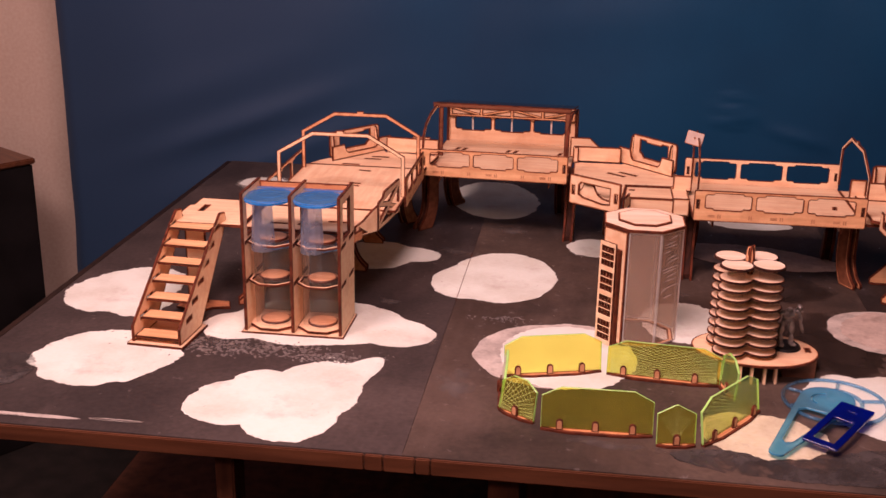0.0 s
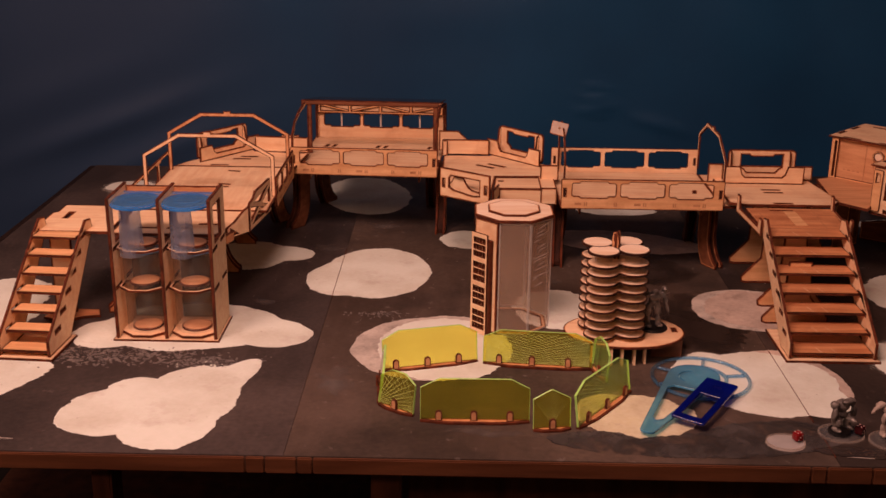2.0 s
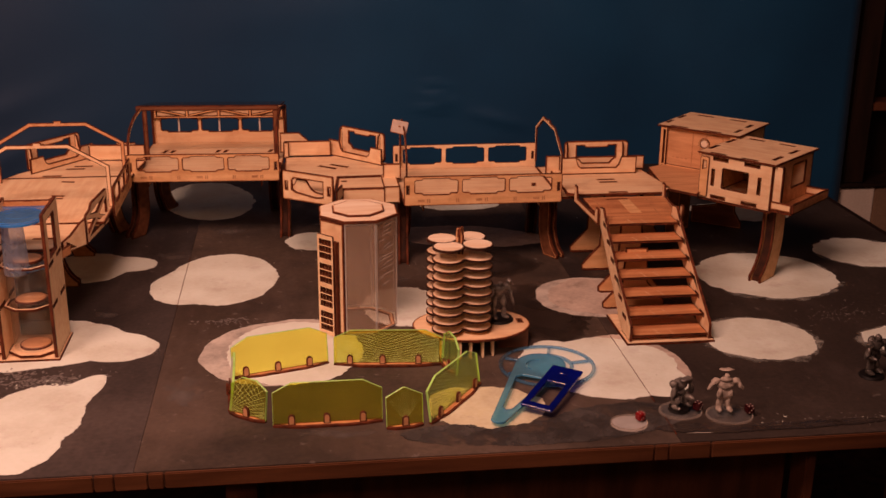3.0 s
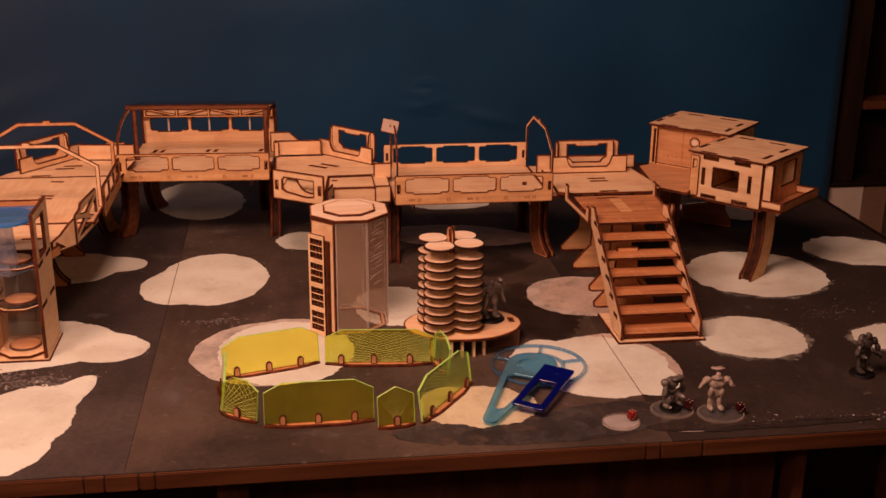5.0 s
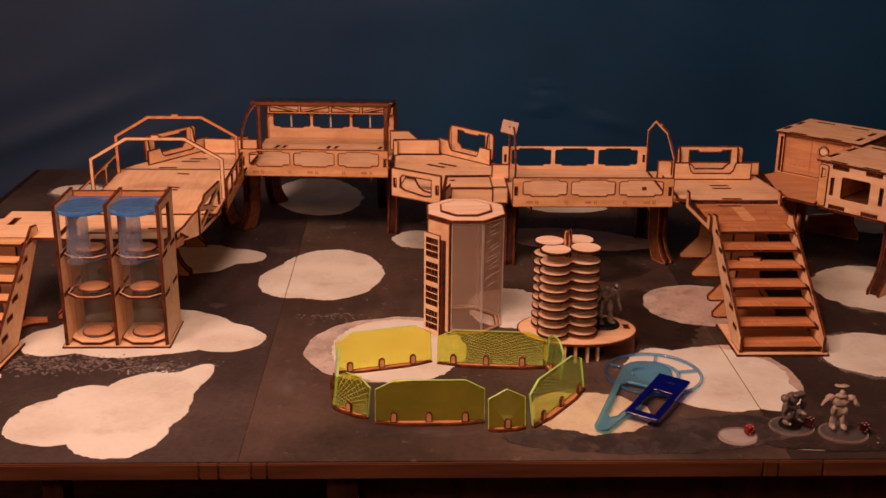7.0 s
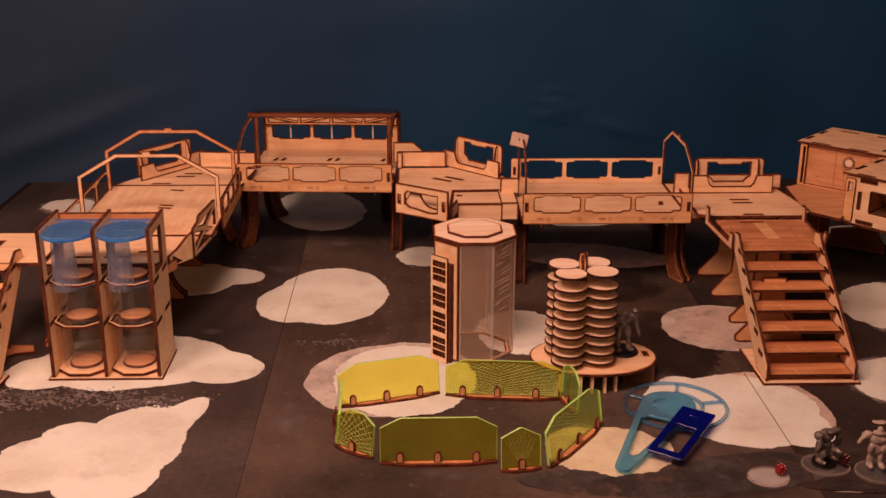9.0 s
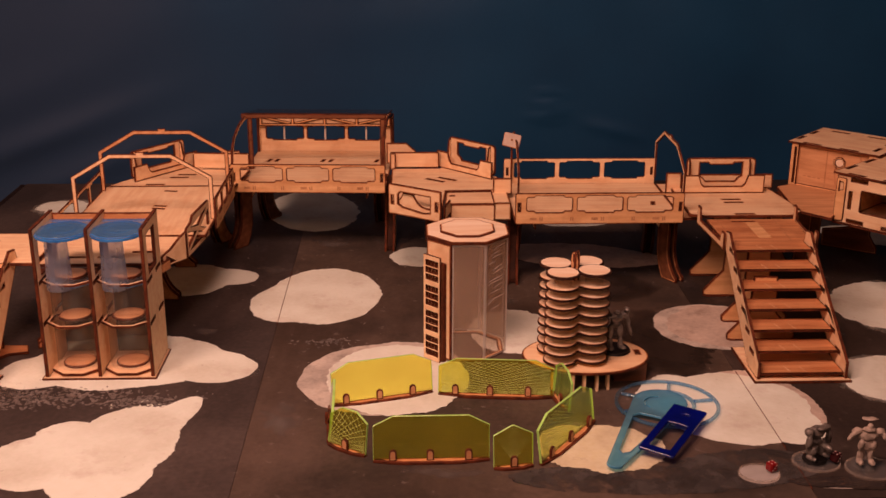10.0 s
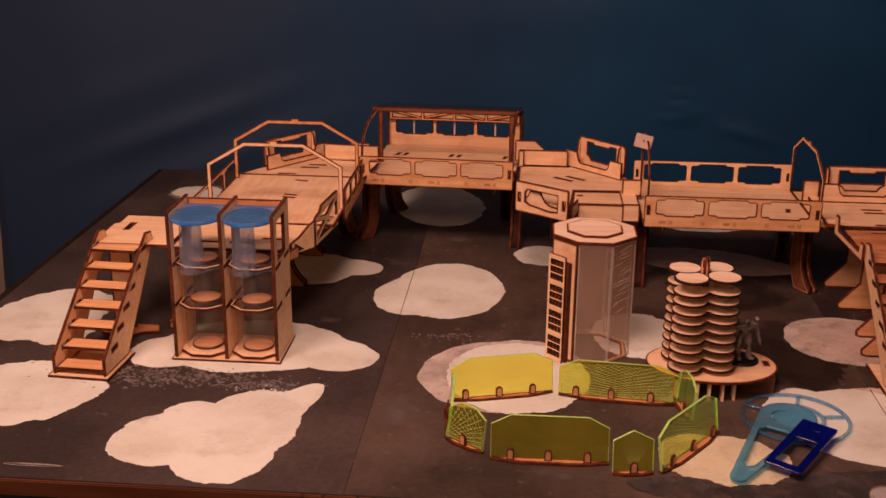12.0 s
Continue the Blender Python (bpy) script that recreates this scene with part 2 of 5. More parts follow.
def dry_brush(m, scale, lo, hi, feather=0.0, start=0.80, end=1.02):
    """Lets the ground show through the paint in blotches; feather: the paint runs out towards the rim."""
    n, l = m.node_tree.nodes, m.node_tree.links
    tc, nz, mr = n.new("ShaderNodeTexCoord"), n.new("ShaderNodeTexNoise"), n.new("ShaderNodeMapRange")
    nz.inputs["Scale"].default_value, nz.inputs["Detail"].default_value, nz.inputs["Roughness"].default_value = scale, 9, 0.65
    mr.inputs["From Min"].default_value, mr.inputs["From Max"].default_value = lo, hi
    l.new(tc.outputs["Object"], nz.inputs["Vector"])
    value = nz.outputs["Fac"]
    if feather:
        off, ln, rim, cut = n.new("ShaderNodeVectorMath"), n.new("ShaderNodeVectorMath"), n.new("ShaderNodeMapRange"), n.new("ShaderNodeMath")
        off.operation, ln.operation, cut.operation = "MULTIPLY_ADD", "LENGTH", "SUBTRACT"
        off.inputs[1].default_value, off.inputs[2].default_value = (2, 2, 0), (-1, -1, 0)
        l.new(tc.outputs["Generated"], off.inputs[0])
        l.new(off.outputs[0], ln.inputs[0])
        rim.inputs["From Min"].default_value, rim.inputs["From Max"].default_value, rim.inputs["To Max"].default_value = start, end, feather
        l.new(ln.outputs["Value"], rim.inputs["Value"])
        l.new(value, cut.inputs[0])
        l.new(rim.outputs["Result"], cut.inputs[1])
        value = cut.outputs[0]
    l.new(value, mr.inputs["Value"])
    l.new(mr.outputs["Result"], n["Principled BSDF"].inputs["Alpha"])
    return m


BOARD_LEFT = material("darker_painted_board", (0.086, 0.066, 0.059), (0.035, 0.027, 0.025), scale=4.5, fine=150, rough=0.6, bump=0.35, spec=0.35, fine_mix=0.5)
BOARD_RIGHT = material("dark_brown_painted_board", (0.047, 0.034, 0.028), (0.021, 0.015, 0.013), scale=4.5, fine=150, rough=0.6, bump=0.35, spec=0.35, fine_mix=0.5)
for ground in (BOARD_LEFT, BOARD_RIGHT):
    weather(ground, (0.110, 0.086, 0.078), 7.0, 0.52, 0.74, 0.6, (1, 0.45, 1), gloss=(0.40, 0.66))
    weather(ground, (0.26, 0.22, 0.20), 48.0, 0.64, 0.75, 0.55)
weather(BOARD, (0.148, 0.107, 0.086), 6.0, 0.49, 0.70, 0.75, (1, 0.40, 1), gloss=(0.42, 0.68))
weather(BOARD, (0.060, 0.038, 0.027), 3.2, 0.46, 0.62, 0.55, (1, 0.7, 1))
weather(BOARD, (0.026, 0.020, 0.018), 11.0, 0.55, 0.72, 0.55, (0.5, 1, 1))
weather(BOARD, (0.30, 0.26, 0.24), 48.0, 0.63, 0.74, 0.6)
weather(SNOW, (0.52, 0.45, 0.39), 16.0, 0.56, 0.76, 0.75)
weather(SNOW, (0.30, 0.24, 0.20), 75.0, 0.68, 0.75, 0.7)
weather(YELLOW_CAST, (0.36, 0.28, 0.16), 30.0, 0.56, 0.70, 0.6)
weather(HAZE, (0.26, 0.205, 0.17), 20.0, 0.52, 0.68, 0.8)
weather(TRIM, (0.07, 0.024, 0.012), 18.0, 0.54, 0.74, 0.5, (0.4, 3, 3))
weather(PLY, (0.60, 0.32, 0.16), 17.0, 0.50, 0.76, 0.62)
weather(PLY_MID, (0.50, 0.22, 0.09), 19.0, 0.52, 0.76, 0.6)
weather(PLY_RED, (0.34, 0.12, 0.05), 22.0, 0.55, 0.75, 0.6)
CLOTH.node_tree.nodes["Principled BSDF"].inputs["Sheen Weight"].default_value = 0.08


def glare_tint(m, colour, x0, x1):
    """Warm lamp glare put into the cloth's colour towards one end, with an uneven border."""
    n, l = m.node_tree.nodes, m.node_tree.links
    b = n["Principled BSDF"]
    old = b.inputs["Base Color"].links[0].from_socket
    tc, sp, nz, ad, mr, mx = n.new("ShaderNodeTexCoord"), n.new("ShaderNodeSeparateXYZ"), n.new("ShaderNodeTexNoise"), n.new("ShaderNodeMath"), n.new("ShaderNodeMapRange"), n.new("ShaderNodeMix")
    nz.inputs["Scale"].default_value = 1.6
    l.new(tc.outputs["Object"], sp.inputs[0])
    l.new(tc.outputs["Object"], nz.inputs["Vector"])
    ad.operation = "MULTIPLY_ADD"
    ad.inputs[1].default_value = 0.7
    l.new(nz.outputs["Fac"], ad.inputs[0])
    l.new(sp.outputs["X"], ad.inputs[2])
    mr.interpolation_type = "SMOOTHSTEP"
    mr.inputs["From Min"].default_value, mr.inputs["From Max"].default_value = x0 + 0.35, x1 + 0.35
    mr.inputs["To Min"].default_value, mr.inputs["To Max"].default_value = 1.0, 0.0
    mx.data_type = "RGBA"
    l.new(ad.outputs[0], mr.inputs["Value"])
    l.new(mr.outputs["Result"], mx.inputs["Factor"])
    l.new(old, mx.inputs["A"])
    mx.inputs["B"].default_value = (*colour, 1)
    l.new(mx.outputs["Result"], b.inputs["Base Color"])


glare_tint(CLOTH, (0.026, 0.056, 0.116), -0.3, 1.1)
dry_brush(FRINGE, 34, 0.30, 0.55, 0.30)
dry_brush(SMEAR, 24, 0.16, 0.47)
dry_brush(DUST, 26, 0.38, 0.95, 0.50, 0.15, 0.80)
dry_brush(FAINT, 20, 0.40, 0.60)
dry_brush(BLOTCH, 9, 0.18, 0.52, 0.40, 0.35, 1.0)

# ---- building blocks ----


def thing(name, label, category, m=None, group="", kind=""):
    ob = tagged(new(name), label, category, group, kind)
    ob.empty_display_size = 0.02
    if m is not None:
        ob.matrix_world = m
    return ob


def part(name, bm, mats, parent=None, label=""):
    """One mesh object from a bmesh; mats: one material or a list."""
    me = bpy.data.meshes.new(name)
    bm.to_mesh(me)
    bm.free()
    for m in (mats if isinstance(mats, (list, tuple)) else [mats]):
        me.materials.append(m)
    ob = new(name, me)
    ob.parent = parent
    if label:
        ob["label"] = label
    return ob


def area2(p):
    return sum(p[i - 1][0] * p[i][1] - p[i][0] * p[i - 1][1] for i in range(len(p)))


def inset(p, d):
    """The loop moved d to its left side."""
    out, n = [], len(p)
    for i in range(n):
        a, b, c = Vector(p[i - 1]), Vector(p[i]), Vector(p[(i + 1) % n])
        u, v = (b - a).normalized(), (c - b).normalized()
        nu, nv = Vector((-u.y, u.x)), Vector((-v.y, v.x))
        k = (nu + nv)
        k = k / max(0.35, k.dot(nu)) if k.length > 1e-6 else nu
        out.append(tuple(b + k * d))
    return out


def plate(outline, holes=(), t=0.003, m=None, rim=0.0015, lines=(), bm=None, line_w=0.0007, halo=0.0011):
    """A laser-cut board in the plane z = 0, t thick, with burnt sides (material 1) and engraved lines."""
    from mathutils.geometry import tessellate_polygon
    bm = bm or bmesh.new()
    m = m or Matrix()
    loops = [list(outline) if area2(outline) > 0 else list(outline)[::-1]]
    loops += [list(h) if area2(h) < 0 else list(h)[::-1] for h in holes]
    inner = [inset(p, rim) for p in loops]
    xs, ys = [p[0] for p in outline], [p[1] for p in outline]
    wide = halo and rim >= 0.0009 and t >= 0.0029 and min(max(xs) - min(xs), max(ys) - min(ys)) > 0.009
    core = [inset(p, halo) for p in inner] if wide else inner
    c = min(0.0004, t / 4)

    def ring(p, z):
        return [bm.verts.new(m @ Vector((x, y, z))) for x, y in p]

    tops, bots = [], []
    for p, q in zip(loops, inner):
        a, b, d, e = ring(q, 0), ring(p, c), ring(p, t - c), ring(q, t)
        for lo, hi in ((a, b), (b, d), (d, e)):
            for i in range(len(p)):
                f = bm.faces.new((lo[i - 1], lo[i], hi[i], hi[i - 1]))
                f.material_index = 1
        bots += a
        if wide:
            g = ring(inset(q, halo), t)
            for i in range(len(p)):
                bm.faces.new((e[i - 1], e[i], g[i], g[i - 1])).material_index = 3
            e = g
        tops += e
    flat = [[Vector((x, y, 0)) for x, y in q] for q in core]
    pts = [v for q in flat for v in q]
    for i, j, k in tessellate_polygon(flat):
        if (pts[j] - pts[i]).cross(pts[k] - pts[i]).z < 0:
            j, k = k, j
        for vs in ((tops[i], tops[j], tops[k]), (bots[i], bots[k], bots[j])):
            if len(set(vs)) == 3:
                try:
                    bm.faces.new(vs)
                except ValueError:
                    pass
    for x0, y0, x1, y1 in lines:
        a, b = Vector((x0, y0, 0)), Vector((x1, y1, 0))
        u = (b - a).normalized()
        s = Vector((-u.y, u.x, 0)) * line_w
        z = Vector((0, 0, t + 0.0002))
        f = bm.faces.new([bm.verts.new(m @ (v + z)) for v in (a - s, b - s, b + s, a + s)])
        f.material_index = 2
    return bm


def block(bm, x0, y0, z0, x1, y1, z1, mat=0, bevel=0.0, m=None):
    r = bmesh.ops.create_cube(bm, size=1, matrix=(m or Matrix()) @ Matrix.Translation(((x0 + x1) / 2, (y0 + y1) / 2, (z0 + z1) / 2)) @ Matrix.Diagonal((x1 - x0, y1 - y0, z1 - z0, 1)))
    vs = r["verts"]
    fs = {f for v in vs for f in v.link_faces}
    for f in fs:
        f.material_index = mat
    if bevel:
        bmesh.ops.bevel(bm, geom=list({e for f in fs for e in f.edges}), offset=bevel, segments=2, affect="EDGES", material=mat)
    return bm


def rect(w, h, r=0.0, x=0.0, y=0.0, n=3):
    if not r:
        return [(x, y), (x + w, y), (x + w, y + h), (x, y + h)]
    out = []
    for cx, cy, a0 in ((x + w - r, y + r, -90), (x + w - r, y + h - r, 0), (x + r, y + h - r, 90), (x + r, y + r, 180)):
        for i in range(n + 1):
            a = radians(a0 + 90 * i / n)
            out.append((cx + r * math.cos(a), cy + r * math.sin(a)))
    return out


def ngon(n, r, x=0.0, y=0.0, turn=0.0, sy=1.0):
    return [(x + r * math.cos(2 * math.pi * (i + turn) / n), y + sy * r * math.sin(2 * math.pi * (i + turn) / n)) for i in range(n)]


def notched(x, y, w, h, k=0.0018, d=0.0026):
    """A window with a tongue in its top and bottom edges, as the kit's panels have."""
    a, b = x + w * 0.16, x + w * 0.84
    return [(x + k, y + d), (a, y + d), (a + d, y), (b - d, y), (b, y + d), (x + w - k, y + d), (x + w, y + d + k), (x + w, y + h - d - k), (x + w - k, y + h - d),
            (b, y + h - d), (b - d, y + h), (a + d, y + h), (a, y + h - d), (x + k, y + h - d), (x, y + h - d - k), (x, y + d + k)]


def up(x, y, z, yaw=0):
    """Stands a board upright: its x along yaw, its y up, its face towards the viewer's side."""
    return pose(x, y, z, 90, 0, yaw)


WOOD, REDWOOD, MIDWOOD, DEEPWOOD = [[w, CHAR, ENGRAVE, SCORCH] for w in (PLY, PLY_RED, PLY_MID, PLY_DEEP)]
PALEWOOD = [PLY_PALE, CHAR, ENGRAVE, SCORCH]
ORANGEWOOD = [PLY_ORANGE, CHAR, ENGRAVE, SCORCH]
TREAD = [PLY_RED, CHAR, JOINT, SCORCH_RED]

# ---- the room and the table ----
TABLE_W, TABLE_D = 1.785, 1.22


def room():
    def wall(name, size, at, mat, label):
        bm = bmesh.new()
        block(bm, -size[0] / 2, -size[1] / 2, -size[2] / 2, size[0] / 2, size[1] / 2, size[2] / 2)
        ob = part(name, bm, mat)
        ob.location = at
        tagged(ob, label, "wall" if "wall" in name else name, kind="structure")
    wall("floor", (5.2, 5.2, 0.1), (0.9, 0.1, -0.80), BROWN_FLOOR, "dark floor under the gaming table")
    wall("ceiling", (5.2, 5.2, 0.1), (0.9, 0.1, 1.75), BEIGE, "plain beige ceiling above the table")
    wall("wall_north", (5.2, 0.1, 2.45), (0.9, 1.62, 0.475), BEIGE, "plain beige wall behind the blue cloth")
    wall("wall_south", (5.2, 0.1, 2.45), (0.9, -2.4, 0.475), BEIGE, "plain beige wall behind the viewer")
    wall("wall_west", (0.1, 4.0, 2.45), (-1.65, -0.4, 0.475), BEIGE, "plain beige wall beside the table")
    wall("wall_east", (0.1, 4.0, 2.45), (3.4, -0.4, 0.475), BLACK, "dark wall beside the table")


# folds in the cloth: centre x and z, slope, depth, half width, half length
FOLDS = [(-0.03, 0.055, 0.36, 0.012, 0.030, 0.20), (-0.10, 0.14, 0.34, 0.007, 0.050, 0.25), (0.05, -0.02, 0.40, 0.008, 0.030, 0.22), (0.25, 0.32, 0.25, 0.005, 0.07, 0.3),
         (1.06, 0.136, -0.15, 0.007, 0.006, 0.04), (1.07, 0.118, -0.10, 0.007, 0.006, 0.04), (1.05, 0.104, -0.12, 0.006, 0.006, 0.035), (1.06, 0.160, -0.12, 0.005, 0.005, 0.03), (1.20, 0.080, -0.25, 0.006, 0.012, 0.06), (1.45, 0.25, -0.5, 0.006, 0.06, 0.3), (0.8, 0.32, 0.1, 0.004, 0.06, 0.3)]


def cloth():
    """A hanging sheet with soft folds."""
    bm = bmesh.new()
    nx, nz = 260, 240
    x0, x1, z0, z1 = -0.427, 2.012, -0.74, 1.45
    grid = []
    for j in range(nz + 1):
        z = z0 + (z1 - z0) * j / nz
        row = []
        for i in range(nx + 1):
            x = x0 + (x1 - x0) * i / nx
            p = Vector((x * 1.6, z * 0.7, 3.0))
            y = 1.34 + 0.035 * noise.noise(p) + 0.010 * noise.noise(p * 3.1) + 0.004 * math.sin(9 * x + 3 * z)
            for fx, fz, slope, size, width, reach in FOLDS:
                s, along_x = (z - fz) - slope * (x - fx), (x - fx)
                y -= size * math.exp(-(s / width) ** 2 - (along_x / reach) ** 2)
            edge = 0.027 * (1.45 - z) / 2.2 - 0.004 * math.exp(-((z + 0.20) / 0.09) ** 2)
            row.append(bm.verts.new((x - (edge if i == 0 else 0) + (edge if i == nx else 0), y, z)))
        grid.append(row)
    for j in range(nz):
        for i in range(nx):
            bm.faces.new((grid[j][i], grid[j][i + 1], grid[j + 1][i + 1], grid[j + 1][i])).smooth = True
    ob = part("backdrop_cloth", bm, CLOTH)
    tagged(ob, "dark blue cloth hanging in soft folds behind the table", "cloth", kind="structure")
    ob.modifiers.new("thickness", "SOLIDIFY").thickness = 0.002


def table():
    base = thing("gaming_table", "low table of three dark painted boards with a varnished wooden edge", "table", pose(0, 0, 0))
    seams = [-0.008, 0.577, 1.178, TABLE_W]
    for a, b, paint in zip(seams, seams[1:], (BOARD_LEFT, BOARD, BOARD_RIGHT)):
        bm = bmesh.new()
        block(bm, a + 0.00015, -0.0015, -0.018, b - 0.00015, TABLE_D, 0, bevel=0.0004)
        part("board", bm, paint, base, "dark grey painted board")
    cuts = [-0.014, 0.536, 0.557, 0.592, 0.609, 1.146, 1.163, 1.212, TABLE_W + 0.006]
    for a, b in zip(cuts, cuts[1:]):
        bm = bmesh.new()
        block(bm, a + 0.0005, -0.0062, -0.0195, b - 0.0005, -0.0018, -0.0006, bevel=0.0012)
        part("edge_strip", bm, TRIM, base, "varnished reddish wood edge strip")
    for x in (-0.0205, TABLE_W + 0.0005):
        bm = bmesh.new()
        block(bm, x, -0.0015, -0.0195, x + 0.012, TABLE_D, -0.001, bevel=0.0012)
        part("side_strip", bm, NIGHT, base)
    for x, w in ((0.02, 0.03), (0.370, 0.022), (0.687, 0.034), (1.345, 0.012), (1.490, 0.050), (1.80, 0.03)):
        for y in (0.016, 1.14):
            bm = bmesh.new()
            block(bm, x - w / 2, y, -0.75, x + w / 2, y + 0.04, -0.0185, bevel=0.002)
            part("leg", bm, TRIM if x == 1.490 else UNDER, base, "dark wooden table leg")
    for a, y0, y1 in ((0.577, 0.47, 0.69), (1.178, 0.098, 0.30), (1.178, 0.016, 0.060)):
        bm = bmesh.new()
        block(bm, a - 0.00035, y0, 0.0, a + 0.00035, y1, 0.0013)
        part("cracked_joint", bm, CHAR, base, "dark crack in the paint along a board joint")
    bm = bmesh.new()
    block(bm, 0.71, 0.060, -0.13, 1.335, 0.078, -0.0185, bevel=0.002)
    part("apron_board", bm, UNDER, base, "dark wooden apron board")
    bm = bmesh.new()
    block(bm, 0.0, 0.2, -0.40, TABLE_W, 1.15, -0.38, bevel=0.002)
    part("lower_shelf", bm, UNDER, base)


def patch(x, y, rx, ry, rot=0.0, lobes=(), mat=SNOW, seed=1, rough=0.10, z=0.0005, label="irregular white paint patch on the dark table"):
    """A blotch of paint: an ellipse and further lobes, with a ragged rim."""
    shapes = [(0.0, 0.0, rx, ry, rot)] + [tuple(v) + (0.0,) * (5 - len(v)) for v in lobes]

    def inside(px, py):
        for cx, cy, a, b, r in shapes:
            c, s = math.cos(radians(r)), math.sin(radians(r))
            u, v = (px - cx) * c + (py - cy) * s, -(px - cx) * s + (py - cy) * c
            if (u / a) ** 2 + (v / b) ** 2 <= 1:
                return True
        return False

    pts, n = [], 200
    for i in range(n):
        a = 2 * math.pi * i / n
        d = 0.6
        while d > 0.002 and not inside(d * math.cos(a), d * math.sin(a)):
            d -= 0.002
        v = Vector((2.2 * math.cos(a), 2.2 * math.sin(a), seed * 7.3))
        d *= 1 + rough * noise.noise(v) + rough * 0.5 * noise.noise(v * 3.0) + rough * 0.35 * noise.noise(v * 9.0) + (0.035 if mat is FRINGE else 0.008) * noise.noise(v * 26.0)
        pts.append((d * math.cos(a), d * math.sin(a)))
    ob = part("paint_patch", plate(pts, t=0.0004, rim=0.0011 if mat is SNOW else 0.0004, halo=0), [mat, PAINT_RIM if mat is SNOW else mat])
    ob.location = (x, y, z - 0.0002 + 0.000008 * seed)
    tagged(ob, label, "paint patch", "paint patches on the table", "structure")


def patches():
    thin = "thin greyish white paint patch on the dark table"
    patch(0.085, 0.430, 0.078, 0.100, -25, [(0.04, -0.05, 0.05, 0.05)], seed=2)
    patch(0.152, 0.190, 0.090, 0.086, -8, [(0.055, 0.01, 0.045, 0.045)], seed=3)
    patch(0.420, 0.115, 0.070, 0.060, 30, [(-0.050, -0.018, 0.072, 0.062, 20), (0.014, -0.045, 0.058, 0.067), (0.026, 0.056, 0.060, 0.052, 38), (0.068, 0.088, 0.022, 0.046, -20), (-0.045, 0.042, 0.036, 0.030), (0.054, 0.018, 0.032, 0.056)], seed=4, rough=0.05)
    patch(0.395, 0.352, 0.125, 0.084, 4, [(0.112, -0.018, 0.060, 0.047, -18), (-0.10, -0.03, 0.05, 0.05)], seed=5, rough=0.06)
    patch(0.420, 0.655, 0.070, 0.072, 10, [(0.058, 0.012, 0.052, 0.036, -15)], seed=6, rough=0.06)
    patch(0.637, 0.585, 0.084, 0.115, 0, [(-0.052, -0.030, 0.056, 0.078)], seed=7, rough=0.05)
    patch(0.585, 1.02, 0.085, 0.13, 12, seed=8, rough=0.06)
    patch(0.722, 0.296, 0.098, 0.104, -10, [(0.03, 0.03, 0.08, 0.078)], mat=SMEAR, seed=9, z=0.0004, rough=0.04, label=thin)
    patch(0.747, 0.292, 0.090, 0.104, 0, seed=10, z=0.0009, rough=0.06)
    patch(0.775, 0.755, 0.045, 0.050, 0, seed=11)
    # Grey here carries the open deck's shadow over white paint.
    patch(1.045, 0.756, 0.134, 0.058, -11, mat=HAZE, seed=12, label=thin)
    patch(0.905, 0.440, 0.060, 0.080, 0, seed=13)
    patch(1.190, 0.450, 0.086, 0.082, 0, seed=14, rough=0.05, mat=SMEAR, z=0.0004, label=thin)
    patch(1.200, 0.450, 0.074, 0.076, 0, seed=15, z=0.0009, mat=HAZE, label=thin)
    patch(1.148, 0.203, 0.092, 0.094, -8, [(-0.06, 0.03, 0.048, 0.060), (0.050, -0.040, 0.042, 0.052)], seed=16, rough=0.06)
    patch(1.190, 0.214, 0.060, 0.094, 12, mat=HAZE, seed=27, z=0.0001, rough=0.03, label=thin)
    # Yellow light through the barrier sheet is put into this patch's colour.
    patch(0.980, 0.108, 0.064, 0.054, -8, [(-0.042, 0.008, 0.033, 0.050)], mat=YELLOW_CAST, seed=17, label="white paint patch with yellow light painted in")
    patch(1.380, 0.272, 0.078, 0.072, -5, seed=18, rough=0.07)
    patch(1.490, 0.515, 0.112, 0.104, 0, seed=19, rough=0.07)
    patch(1.700, 0.602, 0.084, 0.074, -25, seed=20)
    patch(1.585, 0.245, 0.070, 0.048, 0, seed=21)
    patch(0.120, 1.050, 0.058, 0.05, 0, seed=22, rough=0.25)
    patch(1.060, 0.945, 0.075, 0.035, 0, seed=23)
    patch(1.575, 0.85, 0.09, 0.055, -20, seed=24)
    for x, y, rx, ry, rot, s in ((1.380, 0.268, 0.086, 0.082, -5, 41), (1.490, 0.512, 0.120, 0.114, 0, 42), (1.700, 0.602, 0.090, 0.080, -25, 43), (1.585, 0.245, 0.078, 0.055, 0, 44),
                                 (0.120, 1.050, 0.068, 0.058, 0, 46)):
        patch(x, y, rx, ry, rot, mat=FRINGE, seed=s, z=0.00005, rough=0.12, label="dry-brushed fringe of a white paint patch")
    for x, y, rx, ry, rot, s in ((0.545, 0.700, 0.080, 0.060, 25, 51), (0.480, 0.455, 0.070, 0.035, -10, 52), (0.610, 0.190, 0.060, 0.150, 8, 53), (0.560, 0.330, 0.030, 0.090, 0, 54), (0.860, 0.560, 0.140, 0.060, -12, 55),
                                 (0.800, 0.060, 0.140, 0.030, 4, 56), (0.300, 0.255, 0.150, 0.040, 5, 57), (1.330, 0.420, 0.120, 0.035, -10, 58), (0.630, 0.830, 0.100, 0.060, 20, 59)):
        patch(x, y, rx, ry, rot, mat=DUST, seed=s, z=0.00002, rough=0.2, label="chalky smear of dust on the dark table")
